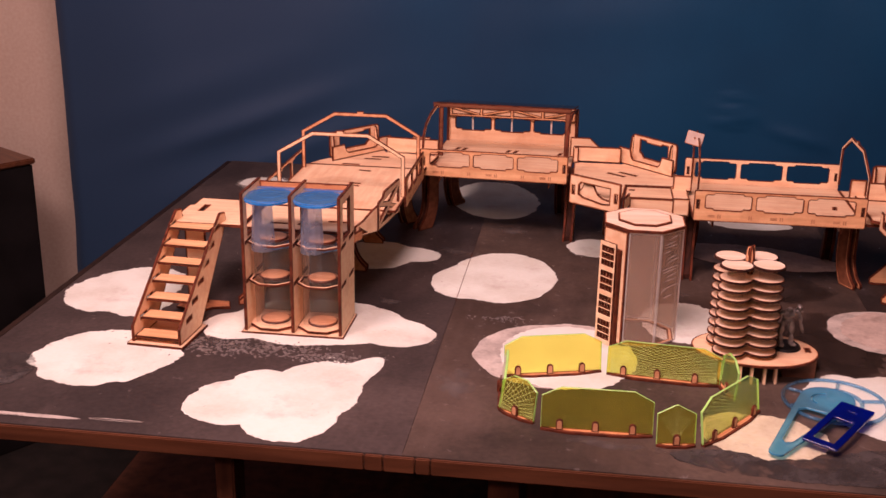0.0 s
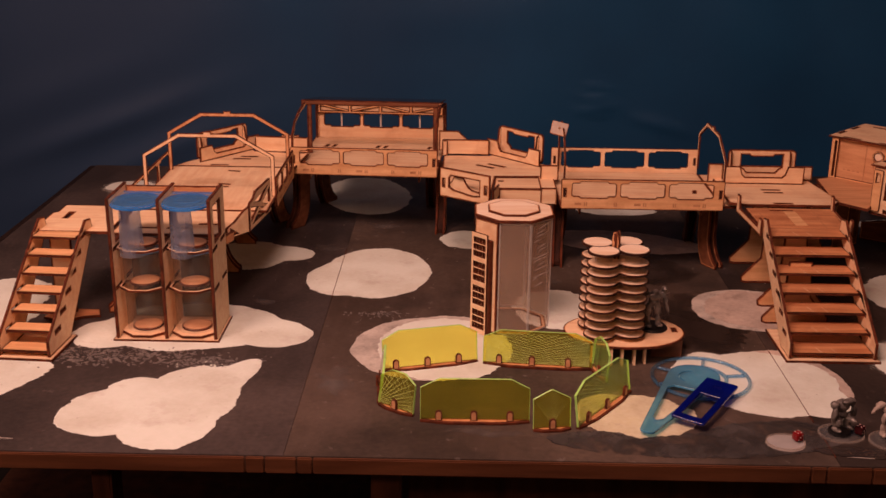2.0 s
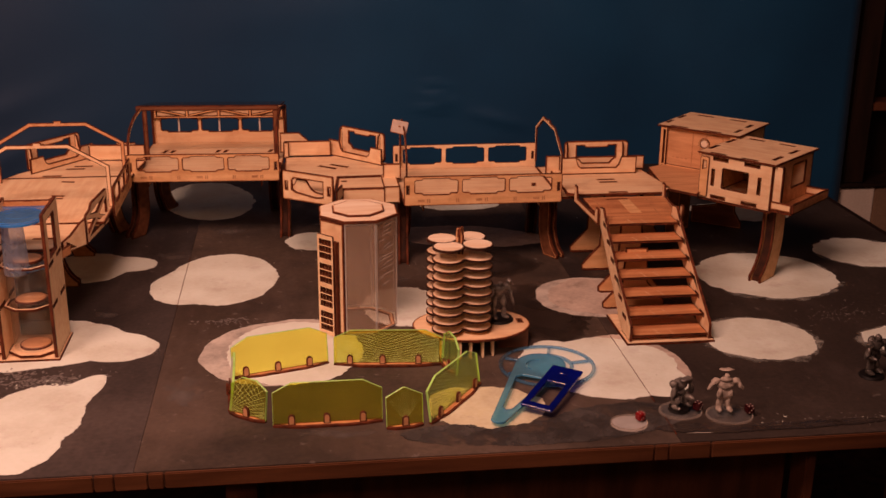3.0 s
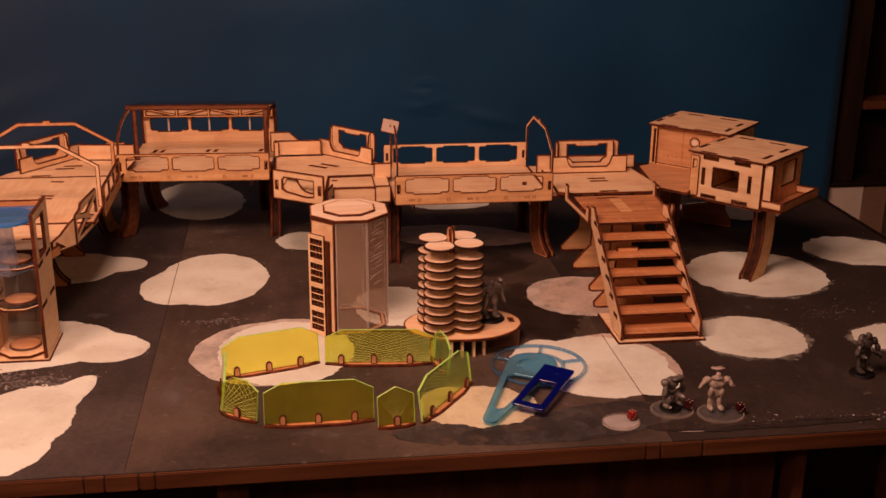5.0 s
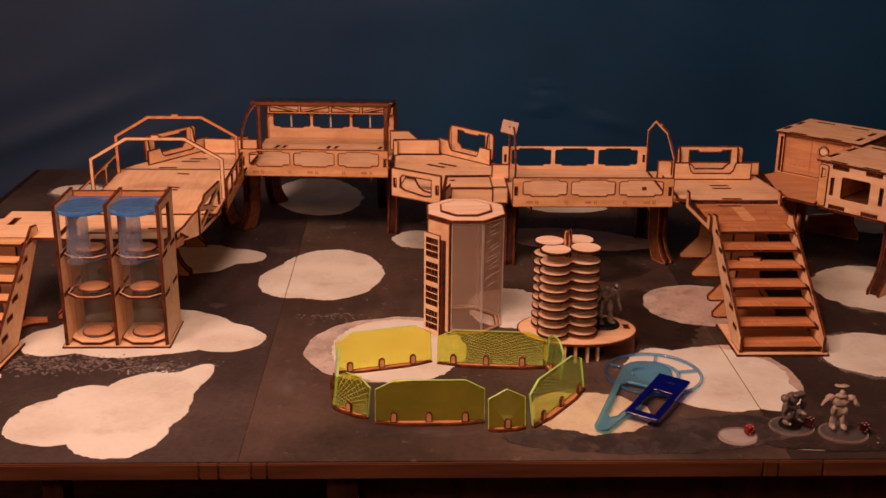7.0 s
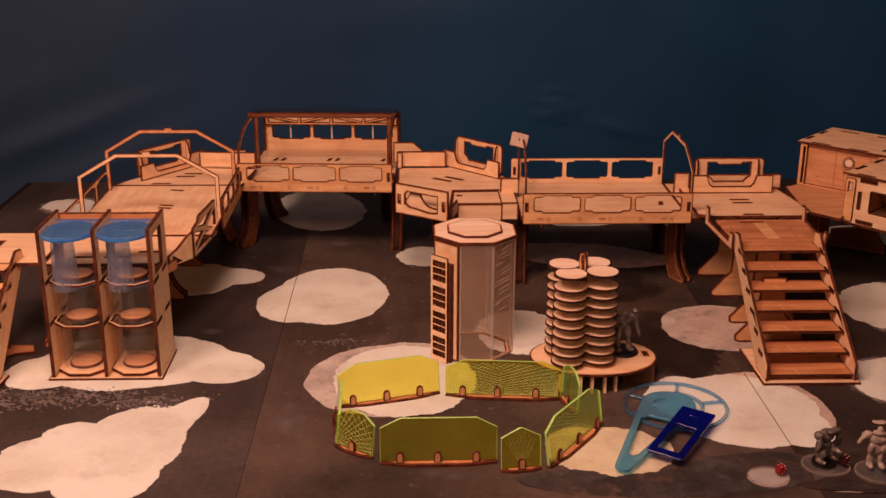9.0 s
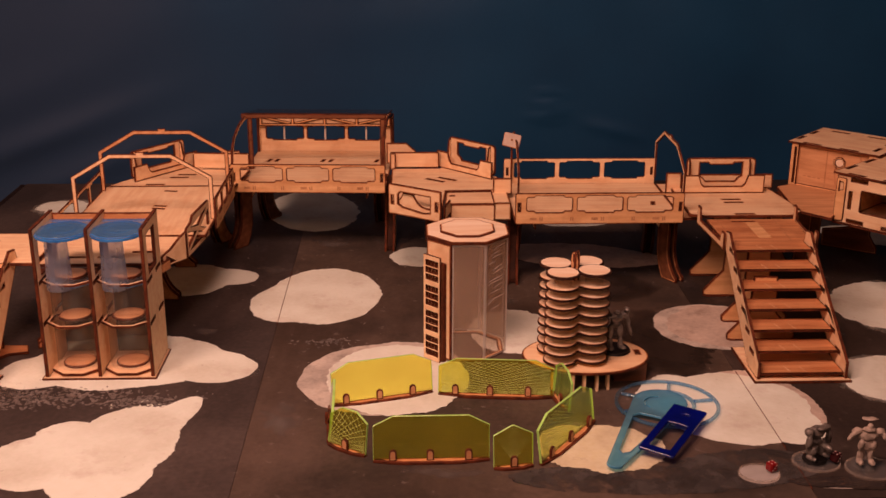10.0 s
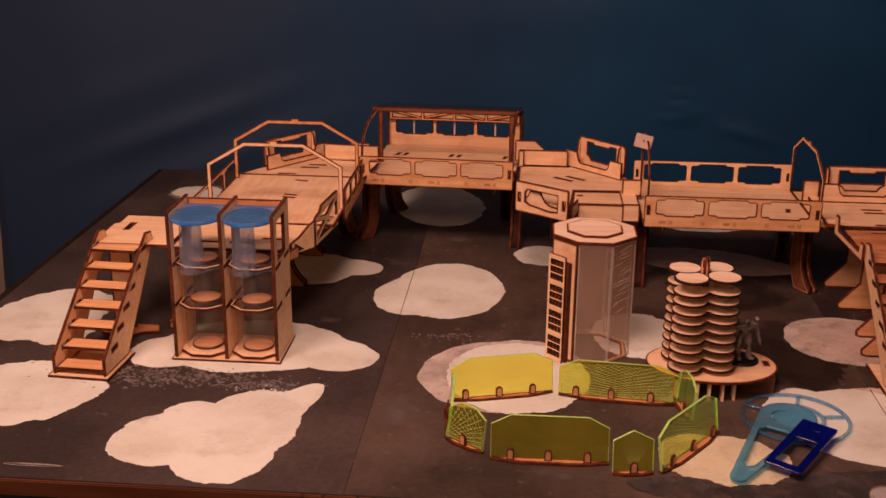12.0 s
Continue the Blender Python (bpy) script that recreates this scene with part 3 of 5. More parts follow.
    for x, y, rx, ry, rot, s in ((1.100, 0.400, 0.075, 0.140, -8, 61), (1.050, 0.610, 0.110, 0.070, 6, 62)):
        patch(x, y, rx, ry, rot, mat=BLOTCH, seed=s, z=0.00002, rough=0.2, label="dark brown blotch on the table")
    patch(0.040, 0.130, 0.045, 0.055, 0, mat=FAINT, seed=25, label="faint grey paint ring on the dark table")
    patch(1.000, 0.040, 0.130, 0.030, -3, mat=FAINT, seed=26, z=0.0003, label="faint greyish paint smear at the table edge")
    patch(1.120, 0.060, 0.090, 0.040, 8, mat=FAINT, seed=29, z=0.0003, label="faint greyish paint smear at the table edge")

    for x, y, rx, ry, s in ((1.27, 0.022, 0.110, 0.009, 31), (1.37, 0.024, 0.070, 0.008, 32), (1.55, 0.030, 0.090, 0.010, 33), (1.47, 0.029, 0.016, 0.011, 34), (1.21, 0.030, 0.050, 0.010, 35)):
        patch(x, y, rx, ry, 0, mat=GLAZE, seed=s, rough=0.3, z=0.0006, label="glossy dark varnish run near the table edge")
    # First three streaks paint in broken highlights of the varnish; the rest are scuffs.
    for x, y, rx, ry, s in ((1.26, 0.017, 0.060, 0.0018, 38), (1.36, 0.022, 0.040, 0.0014, 39), (1.55, 0.034, 0.030, 0.0020, 45), (0.13, 0.020, 0.060, 0.004, 36), (0.24, 0.024, 0.030, 0.003, 37)):
        patch(x, y, rx, ry, 0, mat=SMEAR, seed=s, rough=0.3, label="pale streak near the table edge, scuff and painted highlight")


def grit(name, label, x0, x1, y0, y1, count, seed, size, mat):
    """Crumbs of dried texture paste as one sheet of tiny lumps."""
    rnd = random.Random(seed)
    bm = bmesh.new()
    for i in range(count):
        u, v = rnd.gauss(0, 0.42), rnd.gauss(0, 0.36)
        x, y = (x0 + x1) / 2 + u * (x1 - x0) / 2, (y0 + y1) / 2 + v * (y1 - y0) / 2
        if not (0.01 < x < TABLE_W - 0.01 and 0.016 < y < TABLE_D - 0.01):
            continue
        r = size * rnd.uniform(0.4, 1.3)
        bmesh.ops.create_icosphere(bm, subdivisions=1, radius=1, matrix=pose(x, y, 0, 0, 0, rnd.uniform(0, 180)) @ Matrix.Diagonal((r * rnd.uniform(0.8, 3.0), r, r * 0.42, 1)))
    ob = part(name, bm, mat)
    tagged(ob, label, "grit", kind="stuff")


def grits():
    grit("texture_paste", "crumbly grey texture paste dried on the table", 0.13, 0.50, 0.205, 0.295, 460, 5, 0.0020, GRIT)
    grit("texture_paste", "crumbly grey texture paste dried on the table", 0.38, 0.50, 0.215, 0.255, 130, 6, 0.0016, GRIT)
    grit("paint_crumbs", "white painted crumbs on the rim of a paint patch", 0.41, 0.49, 0.195, 0.240, 70, 12, 0.0015, SNOW)
    grit("texture_paste", "crumbly grey texture paste dried on the table", 0.60, 0.70, 0.385, 0.430, 90, 7, 0.0013, GRIT)
    grit("texture_paste", "crumbly grey texture paste dried near the table edge", 1.15, 1.75, 0.012, 0.055, 110, 8, 0.0009, GRIT)
    grit("texture_paste", "crumbly grey texture paste dried beside the figurines", 1.45, 1.62, 0.29, 0.40, 110, 9, 0.0009, GRIT)
    # White specks stand in for glints on the glossy front edge.
    grit("paint_flecks", "pale flecks painted as glints near the table edge", 1.12, 1.66, 0.010, 0.042, 120, 11, 0.0008, SNOW)
    grit("paint_flecks", "scattered pale paint flecks on the dark table", 0.0, 1.83, 0.0, 1.2, 190, 10, 0.0007, SMEAR)


def surroundings():
    base = thing("black_cabinet", "black cabinet with a brown top standing beside the table", "cabinet", pose(-0.513, 1.30, 0, 0, 0, -34))
    bm = bmesh.new()
    block(bm, -0.40, -0.60, -0.75, 0.0, 0.0, -0.052, bevel=0.004)
    part("body", bm, BLACK, base)
    bm = bmesh.new()
    block(bm, -0.405, -0.605, -0.0517, 0.005, 0.005, -0.038, bevel=0.003)
    part("top_panel", bm, TRIM, base, "reddish brown cabinet top")
    base = thing("low_cupboard", "low pale cupboard standing beyond the table edge", "cupboard")
    # Brown end piece paints the shade on the cupboard's right side.
    for x0, x1, mat, text in ((1.90, 2.128, PALE, "pale cupboard front"), (2.1285, 2.190, CARD_SHADE, "cupboard end with its shade painted brown")):
        bm = bmesh.new()
        block(bm, x0, 1.36, -0.75, x1, 1.545, -0.1062, bevel=0.003)
        part("body", bm, mat, base, text)
    bm = bmesh.new()
    block(bm, 1.895, 1.35, -0.106, 2.20, 1.55, -0.098, bevel=0.002)
    part("top_panel", bm, NIGHT, base)
    base = thing("side_rack", "tall dark wooden rack standing on a low cupboard", "rack")
    for x, z in ((2.045, -0.0975), (2.42, -0.75), (3.25, -0.75)):
        bm = bmesh.new()
        block(bm, x, 1.36, z, x + 0.05, 1.45, 1.2, bevel=0.003)
        part("post", bm, NIGHT, base)
    # Added panel hides the pale wall, filling the rack's gaps with darkness.
    bm = bmesh.new()
    block(bm, 2.045, 1.455, -0.0975, 3.32, 1.475, 1.4, bevel=0.002)
    part("back_panel", bm, NIGHT, base)
    for z in (0.075, 0.33, 0.60, 0.9):
        bm = bmesh.new()
        block(bm, 2.096, 1.37, z, 2.42, 1.44, z + 0.02, bevel=0.002)
        part("shelf", bm, UNDER, base, "dark brown shelf")


room()
cloth()
table()
patches()
grits()
surroundings()

# ---- walkway kit ----
FLOOR = 0.127
PANEL_Z, PANEL_H = 0.1105, 0.0475


def panel3(L, m, parent, name="side_panel"):
    """A parapet with three notched windows, slots at its ends and engraved dashes along the foot."""
    w, sill = (L - 0.051) / 3, 0.0180 if name == "side_panel" else 0.0135
    holes = [notched(0.0175 + i * (w + 0.008), sill, w, 0.0430 - sill) for i in range(3)]
    holes += [rect(0.003, 0.012, 0, 0.0045, 0.020), rect(0.003, 0.012, 0, L - 0.0075, 0.020)]
    lines = []
    for i in range(5 if name == "side_panel" else 0):
        x = 0.022 + i * (L - 0.05) / 4.4
        lines += [(x, 0.0072, x + 0.010, 0.0072), (x, 0.0092, x + 0.010, 0.0092), (x + 0.015, 0.005, x + 0.015, 0.011), (x + 0.018, 0.005, x + 0.018, 0.011)][0 if i % 2 == 0 else 2:]
    ob = part(name, plate(rect(L, PANEL_H, 0.003), holes, 0.003, m, lines=lines, line_w=0.0009, rim=0.0011 if name == "side_panel" else 0.0008, halo=0.0008), MIDWOOD if name == "side_panel" else WOOD, parent)
    # Dark plugs close the open end slots, painting the shade inside the holes.
    for x in (0.0048, L - 0.0072):
        bm = bmesh.new()
        block(bm, x, 0.0203, 0.0004, x + 0.0024, 0.0317, 0.0024, m=m)
        part("tongue", bm, SOOT, ob, "dark plug painting the shade of the end slot")
    return ob


def rail1(L, m, parent, h=0.050, name="guard_rail"):
    """A guard rail with one wide window and a dipped sill."""
    k = L * 0.2
    hole = [(k, h * 0.45), (k + 0.006, h * 0.38), (k + 0.010, h * 0.28), (L - k - 0.010, h * 0.28), (L - k - 0.006, h * 0.38), (L - k, h * 0.45),
            (L - k, h * 0.84), (L - k - 0.012, h * 0.84), (L - k - 0.015, h * 0.78), (k + 0.015, h * 0.78), (k + 0.012, h * 0.84), (k, h * 0.84)]
    ob = part(name, plate(rect(L, h, 0.0065), [hole], 0.003, m), WOOD, parent)
    for x in (0.006, L - 0.009):
        pts = [(0, 0), (0.016, 0), (0.015, 0.010), (0.008, 0.022), (0.005, h * 0.9), (0, h * 0.96)]
        part("bracket", plate(pts, (), 0.003, m @ Matrix.Translation((x, 0, 0.003)) @ pose(0, 0, 0, 0, -90, 0), halo=0), WOOD, ob)
    e = 0.010
    dip = [(-e, 0), (L + e, 0), (L + e, h * 0.56), (L - k * 0.75, h * 0.56), (L - k * 0.95, h * 0.30), (L - k * 1.15, h * 0.22), (k * 1.15, h * 0.22), (k * 0.95, h * 0.30), (k * 0.75, h * 0.56), (-e, h * 0.56)]
    part("dipped_wall", plate(dip, (), 0.003, m @ Matrix.Translation((0, 0, 0.0195)), halo=0.0007), WOOD, ob)
    return ob


def curb(x0, y0, x1, y1, z, h, parent, name="low_wall"):
    L, a = math.hypot(x1 - x0, y1 - y0), math.degrees(math.atan2(y1 - y0, x1 - x0))
    return part(name, plate(rect(L, h, 0.0015), (), 0.003, up(x0, y0, z, a)), WOOD, parent)


def leg(parent, m, h=0.124, mats=None, k=1.0):
    """Two profile boards with a kicked-out foot and a recessed filler that paints the dark gap between them; the foot
    points along local x.
    """
    front = [(0.047, 0.0), (0.047, 0.007), (0.041, 0.012), (0.0355, 0.019), (0.031, 0.027), (0.028, 0.036), (0.026, 0.048)]
    heel = [(0.0, 0.047), (0.0015, 0.035), (0.0045, 0.023), (0.009, 0.011), (0.0145, 0.0)]
    prof = [(x * k, z * k) for x, z in front] + [(0.026 * k, h), (0.0, h)] + [(x * k, z * k) for x, z in heel]
    fill = [(x * k - 0.006, z * k + 0.001) for x, z in front] + [(0.026 * k - 0.006, h - 0.001), (0.004, h - 0.001)] + [(x * k + 0.004, z * k + 0.001) for x, z in heel]
    gap = 0.0047 * k
    holder = part("leg", plate(prof, (), 0.0040, m @ pose(0, -gap, 0, 90, 0, 0), rim=0.0018), mats or REDWOOD, parent)
    part("leg_board", plate(prof, (), 0.0040, m @ pose(0, gap + 0.0040, 0, 90, 0, 0), rim=0.0018), mats or REDWOOD, holder)
    part("leg_filler", plate(fill, (), 2 * gap - 0.0004, m @ pose(0, gap - 0.0002, 0, 90, 0, 0)), [CHAR, SOOT, CHAR, CHAR], holder, "dark filler painting the shade between leg boards")


def trestle(parent, x, y, h):
    """A board across the walkway with a wide spread foot, facing the stairs' lower end."""
    prof = [(-0.046, 0), (0.046, 0), (0.047, 0.009), (0.019, 0.040), (0.016, h), (-0.016, h), (-0.019, 0.040), (-0.047, 0.009)]
    part("trestle_leg", plate(prof, (), 0.0042, up(x, y, 0)), MIDWOOD, parent)
    part("trestle_foot", plate([(-0.042, -0.009), (0.042, -0.009), (0.046, -0.0045), (-0.046, -0.0045)], (), 0.0036, pose(x, y, 0)), MIDWOOD, parent)


def arch(parent, x, W, plaque=False, z0=0.127, hs=0.188, ht=0.220, t=0.006, mats=None, turn=0.0):
    """A flat-topped frame across the deck, in the plane x = const, from the front to the back parapet."""
    out = [(0, z0), (0, hs), (W * 0.28, ht), (W * 0.72, ht), (W, hs), (W, z0)]
    inn = [(W - t, z0), (W - t, hs - 0.003), (W * 0.72 - 0.002, ht - t), (W * 0.28 + 0.002, ht - t), (t, hs - 0.003), (t, z0)]
    tab = [(W * 0.47, ht), (W * 0.47, ht + 0.003), (W * 0.53, ht + 0.003), (W * 0.53, ht)]
    pts = out[:3] + tab + out[3:] + inn
    ob = part("arch_frame", plate(pts, (), 0.003, pose(x, 0, 0, 0, 0, turn) @ pose(0, 0, 0, 90, 0, 90), rim=0.0010, halo=0.0005), mats or WOOD, parent)
    if plaque:
        part("plaque", plate(rect(0.026, 0.023, 0.002), [ngon(8, 0.0014, 0.013, 0.012)], 0.002, pose(x - 0.017, W * 0.42, ht - 0.008, 50, 12, -8), rim=0.0006, halo=0), [PINKISH, SCORCH], ob, "small greyish square plaque")
    return ob


def deck_floor(L, W, parent, slots, floor=FLOOR):
    holes = [[(x, y), (x + 0.003, y), (x + 0.006, y + 0.016), (x + 0.003, y + 0.016)] for x, y in slots]
    return part("floor_plate", plate(rect(L, W, 0.002), holes, 0.004, pose(0, 0, floor - 0.004)), WOOD, parent)


def deck(label, m, L=0.25, W=0.21, rear=True, front=True, legs=((0.020, 0.062, -98), (0.232, 0.062, -92), (0.020, 0.165, 100), (0.232, 0.165, 85)), floor=FLOOR, slot_v=0.42, slot_u=(0.12, 0.175, 0.50, 0.555, 0.88), leg_mats=None):
    base = thing("walkway_deck", label, "walkway", m, "walkway modules")
    slots = [(L * u, W * v) for u in slot_u for v in (slot_v,)]
    deck_floor(L, W, base, slots, floor)
    if front:
        panel3(L, up(0, 0, PANEL_Z), base)
    if rear:
        panel3(L, up(0, W + 0.003, PANEL_Z), base, "rear_panel")
    for x in (0.03, L - 0.033):
        part("cross_beam", plate(rect(W - 0.012, 0.012), (), 0.003, up(x, 0.006, floor - 0.0165, 90)), WOOD, base)
    for x, y, a in legs:
        leg(base, pose(x, y, 0, 0, 0, a), floor - 0.0042, leg_mats)
    return base


def canopy(base, L, W, floor):
    """Roof frame of the covered deck: end frames, ridge, a clear sloping sheet, trusses and a window wall."""
    yr, zr, ze = 0.124, 0.2085, 0.188
    for x in (0.002, L - 0.006):
        out = [(0.0, PANEL_Z + PANEL_H), (0.004, 0.178), (0.026, 0.195), (0.070, 0.2050), (yr, zr), (W, ze), (W, floor)]
        inn = [(W - 0.007, floor), (W - 0.007, ze - 0.004), (yr + 0.002, zr - 0.006), (0.071, zr - 0.0080), (0.029, 0.1915), (0.0080, 0.176), (0.0042, PANEL_Z + PANEL_H)]
        part("end_frame", plate(out + inn, (), 0.004, pose(x, 0, 0) @ pose(0, 0, 0, 90, 0, 90), halo=0, rim=0.0007), WOOD if x < 0.1 else DEEPWOOD, base)
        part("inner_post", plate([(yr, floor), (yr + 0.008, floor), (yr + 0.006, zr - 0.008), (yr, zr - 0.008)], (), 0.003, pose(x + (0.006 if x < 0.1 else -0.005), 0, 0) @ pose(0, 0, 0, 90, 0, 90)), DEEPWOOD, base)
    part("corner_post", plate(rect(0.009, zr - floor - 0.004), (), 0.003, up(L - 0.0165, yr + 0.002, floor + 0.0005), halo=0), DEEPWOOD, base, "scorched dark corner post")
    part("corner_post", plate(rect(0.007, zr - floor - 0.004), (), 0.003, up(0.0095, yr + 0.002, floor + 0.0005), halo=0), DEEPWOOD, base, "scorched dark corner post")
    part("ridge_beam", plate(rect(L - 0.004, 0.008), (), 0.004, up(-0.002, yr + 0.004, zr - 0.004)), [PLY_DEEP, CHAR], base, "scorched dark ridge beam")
    S = math.hypot(W - yr, zr - ze)
    slope = math.degrees(math.atan2(ze - zr, W - yr))
    part("roof_sheet", plate(rect(L - 0.004, S, 0.001), (), 0.0018, pose(0.002, yr + 0.004, zr + 0.0030, slope, 0, 0)), [SMOKE, SOOT, SMOKE, SMOKE], base, "smoky clear acrylic roof sheet with scorched edges")
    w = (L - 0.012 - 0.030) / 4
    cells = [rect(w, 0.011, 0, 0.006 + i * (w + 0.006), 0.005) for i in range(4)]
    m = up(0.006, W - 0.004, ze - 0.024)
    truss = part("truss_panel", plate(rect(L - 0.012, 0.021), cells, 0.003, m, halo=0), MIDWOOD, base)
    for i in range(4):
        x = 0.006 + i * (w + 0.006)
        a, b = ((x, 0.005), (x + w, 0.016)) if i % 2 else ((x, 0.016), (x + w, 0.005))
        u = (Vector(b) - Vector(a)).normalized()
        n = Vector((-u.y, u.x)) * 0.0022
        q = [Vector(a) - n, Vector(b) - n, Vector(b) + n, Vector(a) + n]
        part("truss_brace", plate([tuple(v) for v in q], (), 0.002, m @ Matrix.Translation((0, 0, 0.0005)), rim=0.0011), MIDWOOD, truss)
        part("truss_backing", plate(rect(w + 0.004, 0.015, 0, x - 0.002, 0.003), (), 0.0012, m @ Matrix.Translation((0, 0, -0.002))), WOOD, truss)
    w = (L - 0.050) / 3
    holes = [notched(0.018 + i * (w + 0.008), 0.027, w, 0.026) for i in range(3)]
    rear = part("rear_window_wall", plate(rect(L, ze - PANEL_Z - 0.001, 0.003), holes, 0.003, up(0, W + 0.004, PANEL_Z), halo=0.0006), WOOD, base)
    for i in range(3):
        bm = bmesh.new()
        x = 0.018 + i * (w + 0.008) + w * 0.48
        block(bm, x - 0.0015, W + 0.0015, PANEL_Z + 0.025, x + 0.0015, W + 0.0035, PANEL_Z + 0.055)
        part("mullion", bm, WHITE_PLASTIC, rear)


def covered_deck():
    # Dark leg boards carry the shade under the deck in their colour.
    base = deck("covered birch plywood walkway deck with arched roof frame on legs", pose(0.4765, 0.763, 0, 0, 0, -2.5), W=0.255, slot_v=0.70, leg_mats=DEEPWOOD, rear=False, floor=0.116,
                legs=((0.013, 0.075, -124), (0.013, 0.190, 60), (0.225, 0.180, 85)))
    canopy(base, 0.25, 0.255, 0.116)
    curb(-0.034, 0.10, -0.002, 0.10, 0.127, 0.028, base)
    curb(0.252, 0.09, 0.262, 0.09, 0.127, 0.028, base)


def open_deck():
    # Leg colour again holds the shade from the deck above.
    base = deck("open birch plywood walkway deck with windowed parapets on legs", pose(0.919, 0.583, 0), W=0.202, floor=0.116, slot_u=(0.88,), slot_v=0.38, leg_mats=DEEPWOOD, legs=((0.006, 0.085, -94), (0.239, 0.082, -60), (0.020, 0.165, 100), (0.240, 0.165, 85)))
    arch(base, 0.003, 0.20, plaque=True, ht=0.217, turn=-2.2)
    arch(base, 0.247, 0.20, ht=0.217)
    curb(-0.024, 0.117, 0.006, 0.117, 0.1225, 0.0265, base)
    curb(-0.024, 0.113, 0.000, 0.113, 0.100, 0.0215, base)
    curb(-0.028, 0.04, -0.002, 0.04, 0.104, 0.028, base)
    part("link_plate", plate(rect(0.030, 0.190, 0, 0.2505, 0.006), (), 0.004, pose(0, 0, 0.112)), WOOD, base)
    part("link_plate", plate(rect(0.026, 0.096, 0, -0.027, 0.0415), (), 0.0036, pose(0, 0, FLOOR - 0.0046)), WOOD, base)


def left_deck():
    base = deck("long birch plywood walkway deck with two tall arches", pose(0.483, 0.490, 0, 0, 0, 90), W=0.20, front=False, legs=((0.088, 0.108, -90), (0.23, 0.108, -90), (0.10, 0.16, 90), (0.232, 0.16, 80)))
    panel3(0.178, up(0.072, 0, PANEL_Z), base)
    arch(base, 0.075, 0.20, hs=0.190, ht=0.223)
    arch(base, 0.225, 0.20, hs=0.190, ht=0.223, mats=ORANGEWOOD)


def junction(label, pts, legs, slots=(), lines=()):
    base = thing("walkway_junction", label, "walkway", None, "walkway modules")
    part("floor_plate", plate(pts, [[(x + u * 0.026 + v * 0.0035 * q, y + v * 0.0035 - u * 0.026 * q) for u, v in ((0, 0), (1, 0), (1, 1), (0, 1))] for x, y, *r in slots for q in (r[0] if r else 0.0,)], 0.004, pose(0, 0, FLOOR - 0.0045), lines=lines), WOOD, base)
    for x, y, a in legs:
        leg(base, pose(x, y, 0, 0, 0, a), FLOOR - 0.0045)
    return base


def along(x0, y0, x1, y1):
    return math.hypot(x1 - x0, y1 - y0), math.degrees(math.atan2(y1 - y0, x1 - x0))


